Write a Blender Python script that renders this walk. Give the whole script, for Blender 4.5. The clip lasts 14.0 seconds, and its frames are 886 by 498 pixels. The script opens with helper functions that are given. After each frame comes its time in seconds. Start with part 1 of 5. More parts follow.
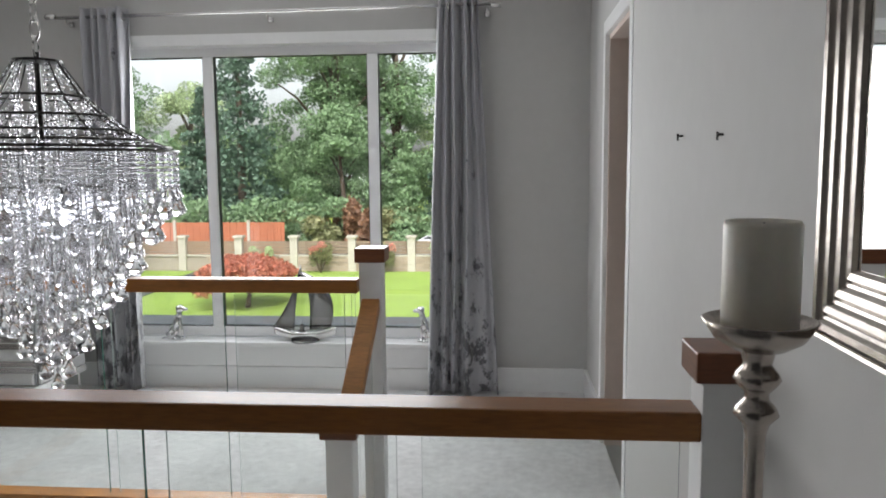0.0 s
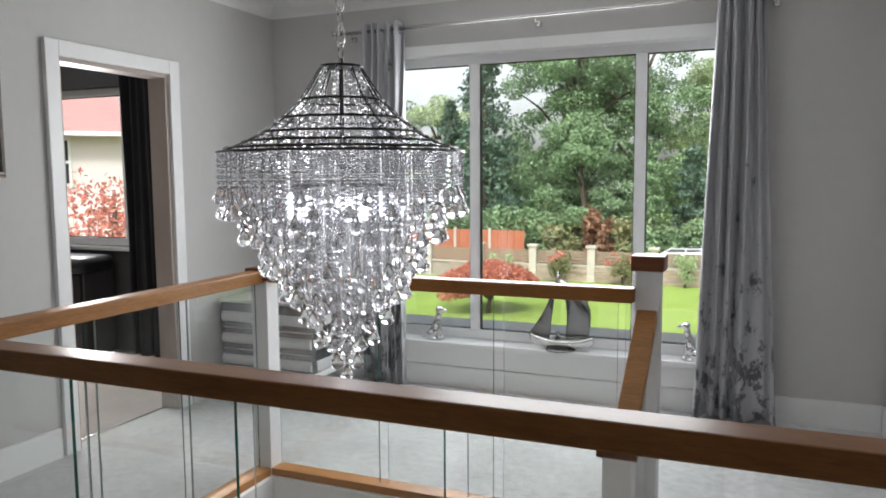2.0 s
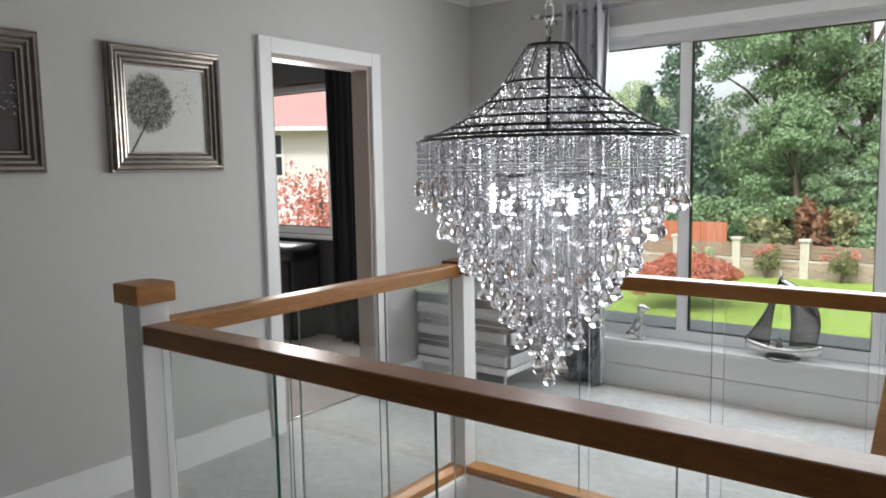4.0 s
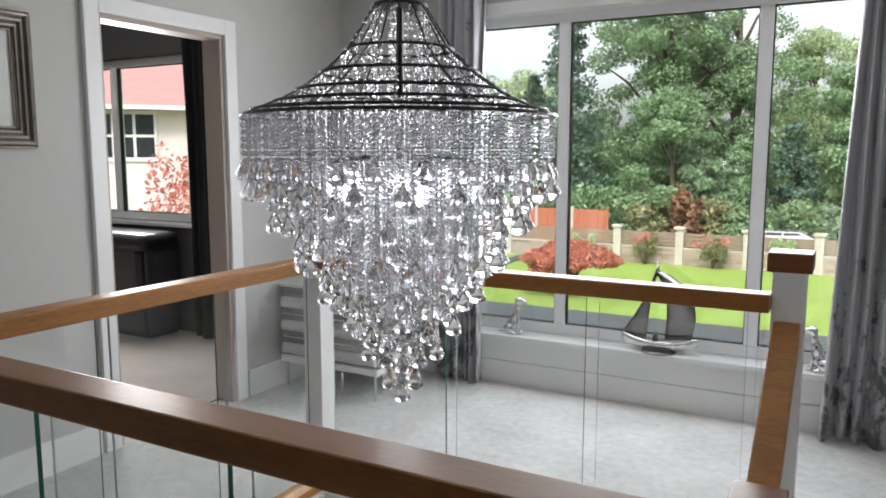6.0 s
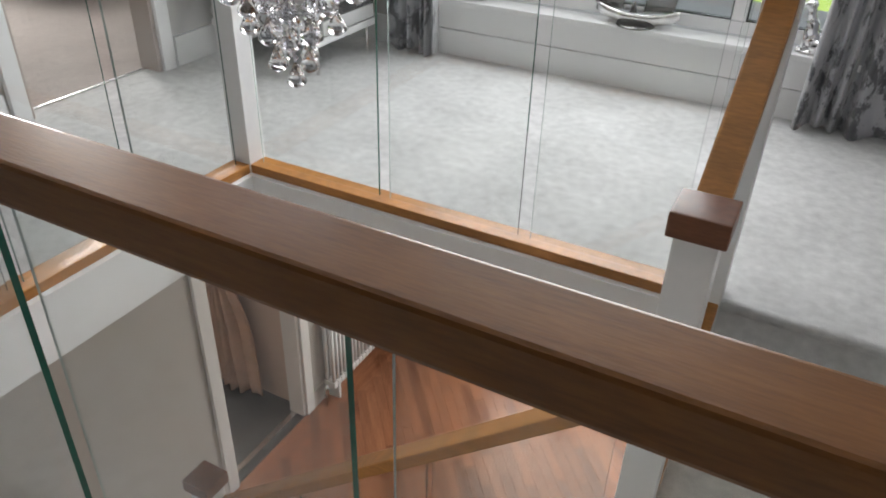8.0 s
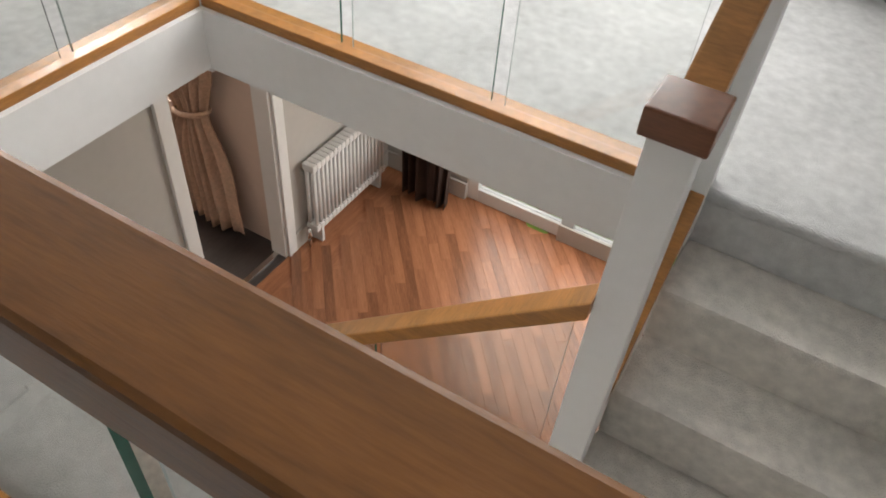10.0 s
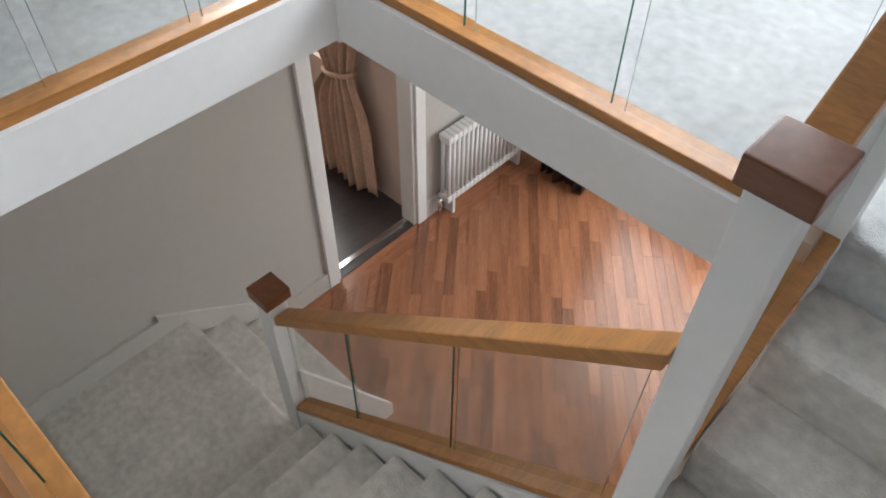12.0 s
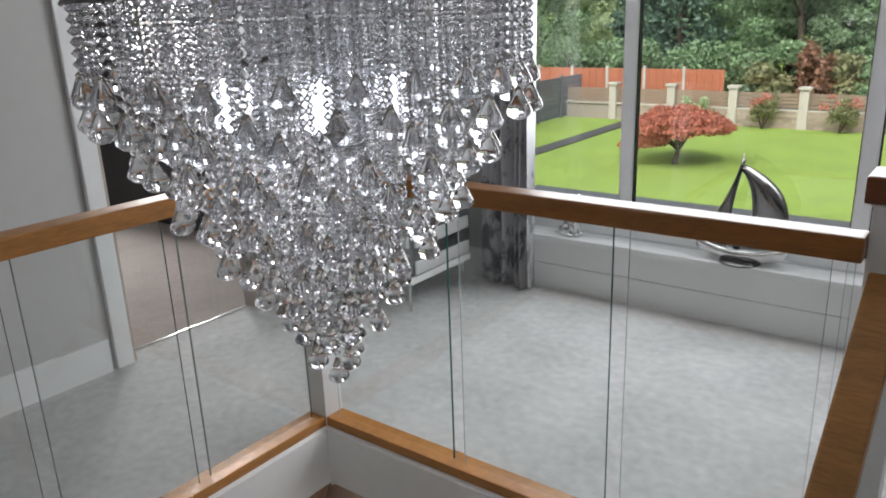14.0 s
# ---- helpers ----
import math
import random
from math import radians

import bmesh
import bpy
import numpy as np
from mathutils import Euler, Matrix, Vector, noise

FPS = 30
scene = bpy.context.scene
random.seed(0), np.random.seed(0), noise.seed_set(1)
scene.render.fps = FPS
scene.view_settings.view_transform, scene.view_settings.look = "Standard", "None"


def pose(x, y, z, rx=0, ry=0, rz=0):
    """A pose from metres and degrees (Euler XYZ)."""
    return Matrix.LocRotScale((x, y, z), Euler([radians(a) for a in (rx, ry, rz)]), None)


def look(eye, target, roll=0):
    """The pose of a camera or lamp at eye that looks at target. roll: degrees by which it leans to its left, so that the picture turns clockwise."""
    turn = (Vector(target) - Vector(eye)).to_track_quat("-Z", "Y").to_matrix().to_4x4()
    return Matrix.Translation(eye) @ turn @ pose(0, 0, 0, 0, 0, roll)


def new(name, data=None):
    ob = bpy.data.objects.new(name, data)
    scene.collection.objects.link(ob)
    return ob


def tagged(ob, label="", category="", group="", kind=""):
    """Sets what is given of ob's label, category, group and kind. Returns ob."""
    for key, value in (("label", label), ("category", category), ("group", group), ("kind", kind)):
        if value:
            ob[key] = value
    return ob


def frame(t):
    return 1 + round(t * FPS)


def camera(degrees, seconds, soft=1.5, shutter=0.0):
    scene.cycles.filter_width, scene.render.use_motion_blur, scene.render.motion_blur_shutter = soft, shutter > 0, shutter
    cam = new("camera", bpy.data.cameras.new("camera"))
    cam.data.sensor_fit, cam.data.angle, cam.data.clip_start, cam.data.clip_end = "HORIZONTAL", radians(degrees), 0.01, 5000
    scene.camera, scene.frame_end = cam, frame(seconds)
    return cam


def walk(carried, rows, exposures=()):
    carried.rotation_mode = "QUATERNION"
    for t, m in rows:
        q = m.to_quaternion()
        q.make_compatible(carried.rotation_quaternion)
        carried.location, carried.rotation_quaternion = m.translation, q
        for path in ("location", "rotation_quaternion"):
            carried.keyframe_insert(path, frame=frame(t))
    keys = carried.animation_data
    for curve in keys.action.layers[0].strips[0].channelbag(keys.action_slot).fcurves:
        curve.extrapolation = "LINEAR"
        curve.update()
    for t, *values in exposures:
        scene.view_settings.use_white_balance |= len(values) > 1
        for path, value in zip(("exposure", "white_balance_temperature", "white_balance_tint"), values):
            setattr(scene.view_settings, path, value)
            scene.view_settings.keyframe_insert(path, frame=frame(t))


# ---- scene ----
cam = camera(61.2, 14.0, soft=1.8)
PATH = [
    (0, (-0.417, 0.498, 1.435), (-0.585, 2.478, 1.21), -0.5),
    (0.5, (-0.487, 0.525, 1.415), (-0.784, 2.49, 1.189), -0.4),
    (1, (-0.525, 0.56, 1.409), (-0.988, 2.493, 1.184), -0.6),
    (1.5, (-0.557, 0.571, 1.405), (-1.166, 2.465, 1.198), -0.4),
    (2, (-0.592, 0.579, 1.406), (-1.363, 2.415, 1.212), -0.4),
    (2.5, (-0.624, 0.595, 1.412), (-1.562, 2.35, 1.216), -0.3),
    (3, (-0.656, 0.638, 1.413), (-1.782, 2.28, 1.221), -0.3),
    (5.5, (-0.797, 0.953, 1.391), (-2.022, 2.519, 1.17), -1.2),
    (6, (-0.806, 1.07, 1.391), (-1.766, 2.806, 1.137), -0.0),
    (6.5, (-0.839, 1.129, 1.39), (-1.649, 2.923, 1.036), 0.4),
    (7, (-0.826, 1.28, 1.381), (-1.61, 3.018, 0.778), 1.2),
    (7.5, (-0.816, 1.402, 1.354), (-1.63, 3.014, 0.486), 1.3),
    (8, (-0.83, 1.468, 1.315), (-1.602, 2.971, 0.246), 1.8),
    (10.5, (-0.818, 1.846, 1.271), (-1.476, 3.025, -0.206), 6.6),
    (11, (-0.779, 1.932, 1.266), (-1.535, 2.98, -0.261), 4.7),
    (11.5, (-0.779, 1.98, 1.262), (-1.604, 2.944, -0.284), 2.7),
    (12, (-0.785, 1.972, 1.277), (-1.697, 2.938, -0.218), 0.8),
    (12.5, (-0.795, 1.932, 1.321), (-1.844, 3.006, -0.001), -0.7),
    (13, (-0.807, 1.885, 1.369), (-1.97, 3.097, 0.284), -1.2),
    (13.5, (-0.815, 1.814, 1.426), (-2.018, 3.174, 0.588), -1.9),
    (14, (-0.812, 1.739, 1.447), (-1.972, 3.254, 0.848), -2.1),
]
walk(cam, [(t, look(eye, target, roll)) for t, eye, target, roll in PATH], [
    (0.0, 1.15, 6450, 10), (7.0, 1.12, 6450, 10), (8.0, 1.25, 6550, 10), (10.3, 1.52, 6850, 10), (11.0, 1.6, 6700, 10), (11.5, 1.66, 6500, 10), (12.5, 1.5, 5900, 6), (13.0, 1.2, 5900, 6), (13.5, 1.1, 6400, 9), (14.0, 0.74, 6400, 10)])


# ---- sky, sun, window light ----
world = bpy.data.worlds.new("overcast")
scene.world = world
world.use_nodes = True
wn = world.node_tree
sky = wn.nodes.new("ShaderNodeTexSky")
sky.sky_type, sky.sun_disc = "NISHITA", False
sky.sun_elevation, sky.sun_rotation = radians(42), radians(200)
sky.air_density, sky.dust_density, sky.ozone_density = 1.0, 4.0, 1.0
haze = wn.nodes.new("ShaderNodeHueSaturation")
haze.inputs["Saturation"].default_value = 0.25
wn.links.new(sky.outputs[0], haze.inputs["Color"])
wn.links.new(haze.outputs[0], wn.nodes["Background"].inputs[0])
wn.nodes["Background"].inputs[1].default_value = 0.15

SUN = bpy.data.lights.new("sun", "SUN")
SUN.energy, SUN.angle, SUN.color = 1.5, radians(12), (1.0, 0.96, 0.9)
new("sun", SUN).matrix_basis = look((0, 0, 0), (-0.35, 0.6, -0.75))


def area_light(name, eye, target, width, height, watts, colour):
    lamp = bpy.data.lights.new(name, "AREA")
    lamp.shape, lamp.size, lamp.size_y, lamp.energy, lamp.color = "RECTANGLE", width, height, watts, colour
    ob = new(name, lamp)
    ob.matrix_basis = look(eye, target)
    return ob


area_light("window_daylight", (-1.80, 5.185, 1.46), (-1.80, 0, 1.02), 2.0, 1.25, 26.5, (0.97, 0.98, 1.0))
area_light("side_room_daylight", (-5.8, 4.96, 1.55), (-5.4, 0.0, 0.7), 0.8, 1.0, 38, (1.0, 0.97, 0.95))
area_light("porch_daylight", (-1.75, 5.70, -1.5), (-2.2, 0, -3.2), 1.7, 1.5, 13, (1.0, 0.97, 0.93))
area_light("study_daylight", (-4.9, 4.55, -1.15), (-4.2, 0, -2.2), 0.9, 1.0, 7, (1.0, 0.97, 0.93))


# ---- materials ----
def material(name, colour, rough=0.6, metal=0.0, vary=0.06, scale=6.0, bump=0.0, bump_scale=120.0, piece=0.0, stretch=(1, 1, 1), **extra):
    """A surface with broad and fine variation of its colour, and fine relief."""
    m = bpy.data.materials.new(name)
    m.use_nodes = True
    n, l = m.node_tree.nodes, m.node_tree.links
    b = n["Principled BSDF"]
    b.inputs["Roughness"].default_value, b.inputs["Metallic"].default_value = rough, metal
    for key, value in extra.items():
        b.inputs[key.replace("_", " ")].default_value = value
    co = n.new("ShaderNodeTexCoord")
    mp = n.new("ShaderNodeMapping")
    mp.inputs["Scale"].default_value = stretch
    l.new(co.outputs["Object"], mp.inputs[0])
    broad, fine = n.new("ShaderNodeTexNoise"), n.new("ShaderNodeTexNoise")
    broad.inputs["Scale"].default_value, broad.inputs["Detail"].default_value = scale, 4
    fine.inputs["Scale"].default_value, fine.inputs["Detail"].default_value = scale * 9, 5
    for t in (broad, fine):
        l.new(mp.outputs[0], t.inputs["Vector"])
    mix = n.new("ShaderNodeMath")
    mix.operation = "ADD"
    l.new(broad.outputs["Fac"], mix.inputs[0]), l.new(fine.outputs["Fac"], mix.inputs[1])
    last = mix.outputs[0]
    if piece:
        info, mul, add = n.new("ShaderNodeObjectInfo"), n.new("ShaderNodeMath"), n.new("ShaderNodeMath")
        mul.operation, mul.inputs[1].default_value = "MULTIPLY_ADD", piece
        mul.inputs[2].default_value = -piece / 2
        l.new(info.outputs["Random"], mul.inputs[0])
        l.new(mul.outputs[0], add.inputs[0]), l.new(last, add.inputs[1])
        last = add.outputs[0]
    ramp = n.new("ShaderNodeMapRange")
    ramp.inputs["From Min"].default_value, ramp.inputs["From Max"].default_value = 0.6, 1.4
    ramp.inputs["To Min"].default_value, ramp.inputs["To Max"].default_value = 1 - vary, 1 + vary
    ramp.clamp = False
    l.new(last, ramp.inputs[0])
    tint = n.new("ShaderNodeVectorMath")
    tint.operation = "SCALE"
    tint.inputs[0].default_value = colour
    l.new(ramp.outputs[0], tint.inputs["Scale"])
    l.new(tint.outputs[0], b.inputs["Base Color"])
    if bump:
        relief, bp = n.new("ShaderNodeTexNoise"), n.new("ShaderNodeBump")
        relief.inputs["Scale"].default_value, relief.inputs["Detail"].default_value = bump_scale, 6
        bp.inputs["Strength"].default_value, bp.inputs["Distance"].default_value = bump, 0.01
        l.new(mp.outputs[0], relief.inputs["Vector"])
        l.new(relief.outputs["Fac"], bp.inputs["Height"]), l.new(bp.outputs[0], b.inputs["Normal"])
    return m


def glass_material(name, colour=(1, 1, 1), rough=0.0, ior=1.45):
    m = material(name, colour, rough, 0.0, 0.0, Transmission_Weight=1.0, IOR=ior)
    return m


def glow(name, colour, strength):
    m = bpy.data.materials.new(name)
    m.use_nodes = True
    b = m.node_tree.nodes["Principled BSDF"]
    b.inputs["Base Color"].default_value = b.inputs["Emission Color"].default_value = (*colour, 1)
    b.inputs["Emission Strength"].default_value = strength
    return m


WALL = material("grey_wall_paint", (0.535, 0.529, 0.519), 0.75, vary=0.03, scale=2, bump=0.05, bump_scale=220)
HALL_WALL = material("hall_wall_paint", (0.50, 0.475, 0.45), 0.75, vary=0.04, scale=2, bump=0.05, bump_scale=220)
BLUSH = material("blush_wall_paint", (0.66, 0.53, 0.46), 0.75, vary=0.04, scale=2, bump=0.05, bump_scale=220)
WHITE = material("white_satin_paint", (0.81, 0.81, 0.81), 0.35, vary=0.03, scale=3, bump=0.03, bump_scale=60)
CEILING = material("ceiling_paint", (0.80, 0.80, 0.79), 0.85, vary=0.02, scale=2)
PVC = material("white_window_plastic", (0.90, 0.90, 0.91), 0.3, vary=0.02, scale=3)
CARPET = material("pale_grey_carpet", (0.70, 0.703, 0.70), 0.95, vary=0.22, scale=2.6, bump=0.9, bump_scale=260)
STAIR_CARPET = material("worn_stair_carpet", (0.72, 0.685, 0.635), 0.95, vary=0.28, scale=2.6, bump=0.9, bump_scale=220)
BROWN_CARPET = material("taupe_carpet", (0.50, 0.44, 0.41), 0.95, vary=0.16, scale=3.5, bump=0.9, bump_scale=260)
OAK = material("honey_oak", (0.38, 0.162, 0.036), 0.45, vary=0.34, scale=2.6, bump=0.05, bump_scale=40, stretch=(1.3, 1.3, 12), Coat_Weight=0.10, Coat_Roughness=0.3)
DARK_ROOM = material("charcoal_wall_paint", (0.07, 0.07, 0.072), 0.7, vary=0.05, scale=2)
GLASS = glass_material("clear_glass", (0.965, 0.985, 0.975))
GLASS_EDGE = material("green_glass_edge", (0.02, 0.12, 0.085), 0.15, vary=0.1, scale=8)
# the same glass edge with light caught in it painted as colour
LIT_EDGE = material("lit_glass_edge", (0.42, 0.50, 0.47), 0.15, vary=0.1, scale=8)
PANE = glass_material("window_glass", (0.98, 1.0, 0.99))
CHROME = material("chrome", (0.72, 0.71, 0.70), 0.16, 1.0, 0.05, 8)
BLACK_METAL = material("dark_wire", (0.05, 0.048, 0.046), 0.35, 0.9, 0.1, 20)
VELVET = material("grey_crushed_velvet", (0.26, 0.26, 0.275), 0.8, vary=0.55, scale=5, bump=0.35, bump_scale=30, Sheen_Weight=0.5)
n, l = VELVET.node_tree.nodes, VELVET.node_tree.links
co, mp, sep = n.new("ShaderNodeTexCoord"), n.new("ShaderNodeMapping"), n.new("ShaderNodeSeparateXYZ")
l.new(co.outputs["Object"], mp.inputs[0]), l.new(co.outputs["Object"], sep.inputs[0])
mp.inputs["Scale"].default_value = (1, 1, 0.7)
# dark damask patches, denser towards the hem
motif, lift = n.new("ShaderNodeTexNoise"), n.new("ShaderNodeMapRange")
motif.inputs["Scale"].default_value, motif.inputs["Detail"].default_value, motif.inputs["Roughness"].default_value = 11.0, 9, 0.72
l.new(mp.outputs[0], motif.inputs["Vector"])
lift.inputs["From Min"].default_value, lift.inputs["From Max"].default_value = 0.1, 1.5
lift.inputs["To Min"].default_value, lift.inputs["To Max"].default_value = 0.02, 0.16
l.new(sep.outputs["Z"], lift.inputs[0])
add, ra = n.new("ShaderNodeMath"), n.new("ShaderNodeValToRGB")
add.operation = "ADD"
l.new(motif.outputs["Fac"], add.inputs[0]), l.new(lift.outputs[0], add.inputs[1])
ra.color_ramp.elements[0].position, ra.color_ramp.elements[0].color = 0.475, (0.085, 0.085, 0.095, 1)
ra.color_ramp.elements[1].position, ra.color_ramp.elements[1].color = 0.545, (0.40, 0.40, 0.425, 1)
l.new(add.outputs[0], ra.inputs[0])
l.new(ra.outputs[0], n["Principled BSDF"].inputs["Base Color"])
GRASS = material("lawn_grass", (0.22, 0.32, 0.055), 0.9, vary=0.22, scale=0.7, bump=0.6, bump_scale=20)


# ---- mesh helpers ----
def cuboid(bm, x0, x1, y0, y1, z0, z1, bevel=0.0):
    m = Matrix.Translation(((x0 + x1) / 2, (y0 + y1) / 2, (z0 + z1) / 2)) @ Matrix.Diagonal((x1 - x0, y1 - y0, z1 - z0, 1))
    made = bmesh.ops.create_cube(bm, size=1.0, matrix=m)
    if bevel:
        edges = list({e for v in made["verts"] for e in v.link_edges})
        bmesh.ops.bevel(bm, geom=edges, offset=bevel, segments=2, affect="EDGES", profile=0.6)
    return bm


def lathe(bm, profile, seg=24, at=(0, 0, 0)):
    """Turn a profile of (radius, height) round the z axis."""
    rings = []
    for r, z in profile:
        if r < 1e-5:
            rings.append([bm.verts.new((at[0], at[1], at[2] + z))])
        else:
            rings.append([bm.verts.new((at[0] + r * math.cos(2 * math.pi * k / seg), at[1] + r * math.sin(2 * math.pi * k / seg), at[2] + z)) for k in range(seg)])
    for a, b in zip(rings, rings[1:]):
        for k in range(seg):
            p, q = k, (k + 1) % seg
            if len(a) == 1 and len(b) > 1:
                bm.faces.new((a[0], b[q], b[p]))
            elif len(b) == 1 and len(a) > 1:
                bm.faces.new((a[p], a[q], b[0]))
            elif len(a) > 1:
                bm.faces.new((a[p], a[q], b[q], b[p]))
    return bm


def tube(bm, points, r, seg=8, closed=False):
    """A round bar along points."""
    pts = [Vector(p) for p in points]
    rings = []
    for i, p in enumerate(pts):
        a = pts[(i - 1) % len(pts)] if closed or i else p
        b = pts[(i + 1) % len(pts)] if closed or i < len(pts) - 1 else p
        d = (b - a).normalized()
        side = d.cross(Vector((0, 0, 1)))
        side = side.normalized() if side.length > 1e-3 else Vector((1, 0, 0))
        up = side.cross(d)
        rr = r[i] if isinstance(r, (list, tuple)) else r
        rings.append([bm.verts.new(p + rr * (math.cos(t) * side + math.sin(t) * up)) for t in (2 * math.pi * k / seg for k in range(seg))])
    pairs = list(zip(rings, rings[1:])) + ([(rings[-1], rings[0])] if closed else [])
    for a, b in pairs:
        for k in range(seg):
            bm.faces.new((a[k], a[(k + 1) % seg], b[(k + 1) % seg], b[k]))
    if not closed:
        bm.faces.new(rings[0][::-1]), bm.faces.new(rings[-1])
    return bm


def mesh_of(name, bm, mat, smooth=False):
    bmesh.ops.recalc_face_normals(bm, faces=bm.faces)
    me = bpy.data.meshes.new(name)
    bm.to_mesh(me)
    bm.free()
    me.materials.append(mat)
    if smooth:
        for p in me.polygons:
            p.use_smooth = True
    return me


def thing(name, bm, mat, label, category, group="", kind="", smooth=False, at=None):
    ob = new(name, mesh_of(name, bm, mat, smooth))
    if at is not None:
        ob.matrix_basis = at
    return tagged(ob, label, category, group, kind)


def empty(name, label, category, group="", kind="", at=(0, 0, 0)):
    ob = new(name)
    ob.location = at
    ob.empty_display_size = 0.05
    return tagged(ob, label, category, group, kind)


def part(name, bm, mat, parent, label="", smooth=False):
    """One mesh under a thing or a part, built in the world's axes."""
    ob = new(name, mesh_of(name, bm, mat, smooth))
    ob.parent = parent
    m = parent.matrix_basis.copy()
    p = parent.parent
    if p:
        m = p.matrix_basis @ parent.matrix_parent_inverse @ m
    ob.matrix_parent_inverse = m.inverted()
    return tagged(ob, label)


def box(*a, **k):
    return cuboid(bmesh.new(), *a, **k)


def boxes(rows):
    bm = bmesh.new()
    for r in rows:
        cuboid(bm, *r)
    return bm


def structure(name, rows, mat, label, category):
    return thing(name, boxes(rows), mat, label, category, kind="structure")


# ---- the plan ----
XL, XR, YW, YB = -3.822, 0.037, 5.15, -0.45      # side walls, window wall, wall behind
TOP, UNDER, HALL = 2.60, -0.25, -2.66           # ceiling, underside of landing, hall floor
WX0, WX1, WY = -2.71, -0.967, 3.458               # rail lines of the well
XE = XR + 0.05                                   # side wall past the step
RY, LPX = 1.902, -2.712                                       # rail line on the near side
HX, HY = -3.50, 5.85                             # hall side wall and front wall

structure("floor", [(XL - 0.12, LPX, RY, WY, UNDER, 0), (XL - 0.12, WX0, WY, YW, UNDER, 0), (WX0, WX1, WY, YW, UNDER, 0), (WX1, XE, 3.505, YW, UNDER, 0), (XL - 0.12, XR, YB, RY, UNDER, 0)],
          CARPET, "pale grey cut-pile carpet covering the upstairs landing", "carpet floor")
structure("ceiling", [(XL - 0.3, XR + 0.3, YB - 0.2, YW + 0.3, TOP, TOP + 0.1)], CEILING, "plain white landing ceiling", "ceiling")
COVE = [(0.0, 0.0), (0.004, 0.022), (0.013, 0.042), (0.029, 0.06), (0.05, 0.072), (0.072, 0.077)]


def cove(a, b, inward):
    """A plaster cove between wall and ceiling from a to b; inward points into the room."""
    bm = bmesh.new()
    rows = []
    for x, y in (a, b):
        rows.append([bm.verts.new((x + inward[0] * d, y + inward[1] * d, TOP - 0.079 + h)) for d, h in COVE + [(0.076, 0.0785), (0.0, 0.0785)]])
    n = len(rows[0])
    for k in range(n):
        bm.faces.new((rows[0][k], rows[0][(k + 1) % n], rows[1][(k + 1) % n], rows[1][k]))
    bm.faces.new(rows[0][::-1]), bm.faces.new(rows[1])
    return bm


for a, b, inward in (((XL, YB), (XL, YW), (1, 0)), ((XL, YW), (XE, YW), (0, -1)), ((XR, YB), (XR, 3.3), (-1, 0))):
    thing("trim", cove(a, b, inward), CEILING, "white plaster cove along the ceiling", "cove", kind="structure")
structure("wall_east", [(XR, XR + 0.19, YB, 3.30, 0, TOP), (XE, XE + 0.14, 3.30, 3.55, 0, TOP), (XE, XE + 0.14, 3.55, 4.27, 2.05, TOP), (XE, XE + 0.14, 4.27, YW + 0.3, 0, TOP), (XR, XR + 0.14, YB, 3.51, HALL, 0), (XR, XR + 0.14, 3.51, HY, HALL, UNDER)],
          WALL, "grey painted landing wall with a doorway", "wall")
# added out of view and kept dark so little light bounces back
structure("wall_bounce_stop", [(XL, XR, YB - 0.14, YB, 0, TOP)], DARK_ROOM, "unseen dark wall closing the landing, added to cut bounced light", "wall")
DY0, DY1, DZ = 3.329, 4.088, 2.012
structure("wall_west", [(XL - 0.12, XL, YB, DY0, 0, TOP), (XL - 0.12, XL, DY0, DY1, DZ, TOP), (XL - 0.12, XL, DY1, YW + 0.3, 0, TOP)],
          WALL, "grey painted landing wall hung with pictures", "wall")
VX0, VX1, VZ0, VZ1 = -3.0, -0.62, 0.28, 2.19
structure("wall_north", [(XL, VX0, YW, YW + 0.3, 0, TOP), (VX1, XE, YW, YW + 0.3, 0, TOP), (VX0, VX1, YW, YW + 0.3, VZ1 + 0.06, TOP), (VX0, VX1, 5.257, YW + 0.3, VZ1, VZ1 + 0.06), (VX0, VX1, YW, YW + 0.3, 0, VZ0)],
          WALL, "grey painted wall round the wide window", "wall")

# hall below
structure("hall_ceiling", [(HX, LPX - 0.03, RY, HY, UNDER - 0.02, UNDER), (WX0 - 0.01, XR, WY + 0.05, HY, UNDER - 0.02, UNDER)], CEILING, "white hall ceiling under the landing", "ceiling")
structure("wall_hall_west", [(HX - 0.12, HX, YB, 3.82, HALL, UNDER), (HX - 0.12, HX, 4.56, HY, HALL, UNDER), (HX - 0.12, HX, 3.82, 4.56, -0.62, UNDER)],
          HALL_WALL, "warm grey hall wall beside the stairs", "wall")
structure("wall_hall_south", [(HX, XR, RY - 0.13, RY - 0.03, HALL, UNDER)], HALL_WALL, "warm grey wall under the landing rail", "wall")
structure("wall_hall_north", [(HX, -2.75, HY, HY + 0.2, HALL, UNDER), (-0.7, XR, HY, HY + 0.2, HALL, UNDER), (-2.75, -0.7, HY, HY + 0.2, -0.55, UNDER)], HALL_WALL, "warm grey hall wall round the entrance", "wall")
FLOORWOOD = material("cherry_laminate", (0.325, 0.137, 0.070), 0.25, vary=0.40, scale=2.4, piece=0.55, stretch=(9, 0.7, 1), bump=0.04, bump_scale=60)
structure("hall_floor", [(HX, XR, RY - 0.1, HY, HALL - 0.1, HALL - 0.012)], FLOORWOOD, "reddish laminate floor of the hall", "floor")

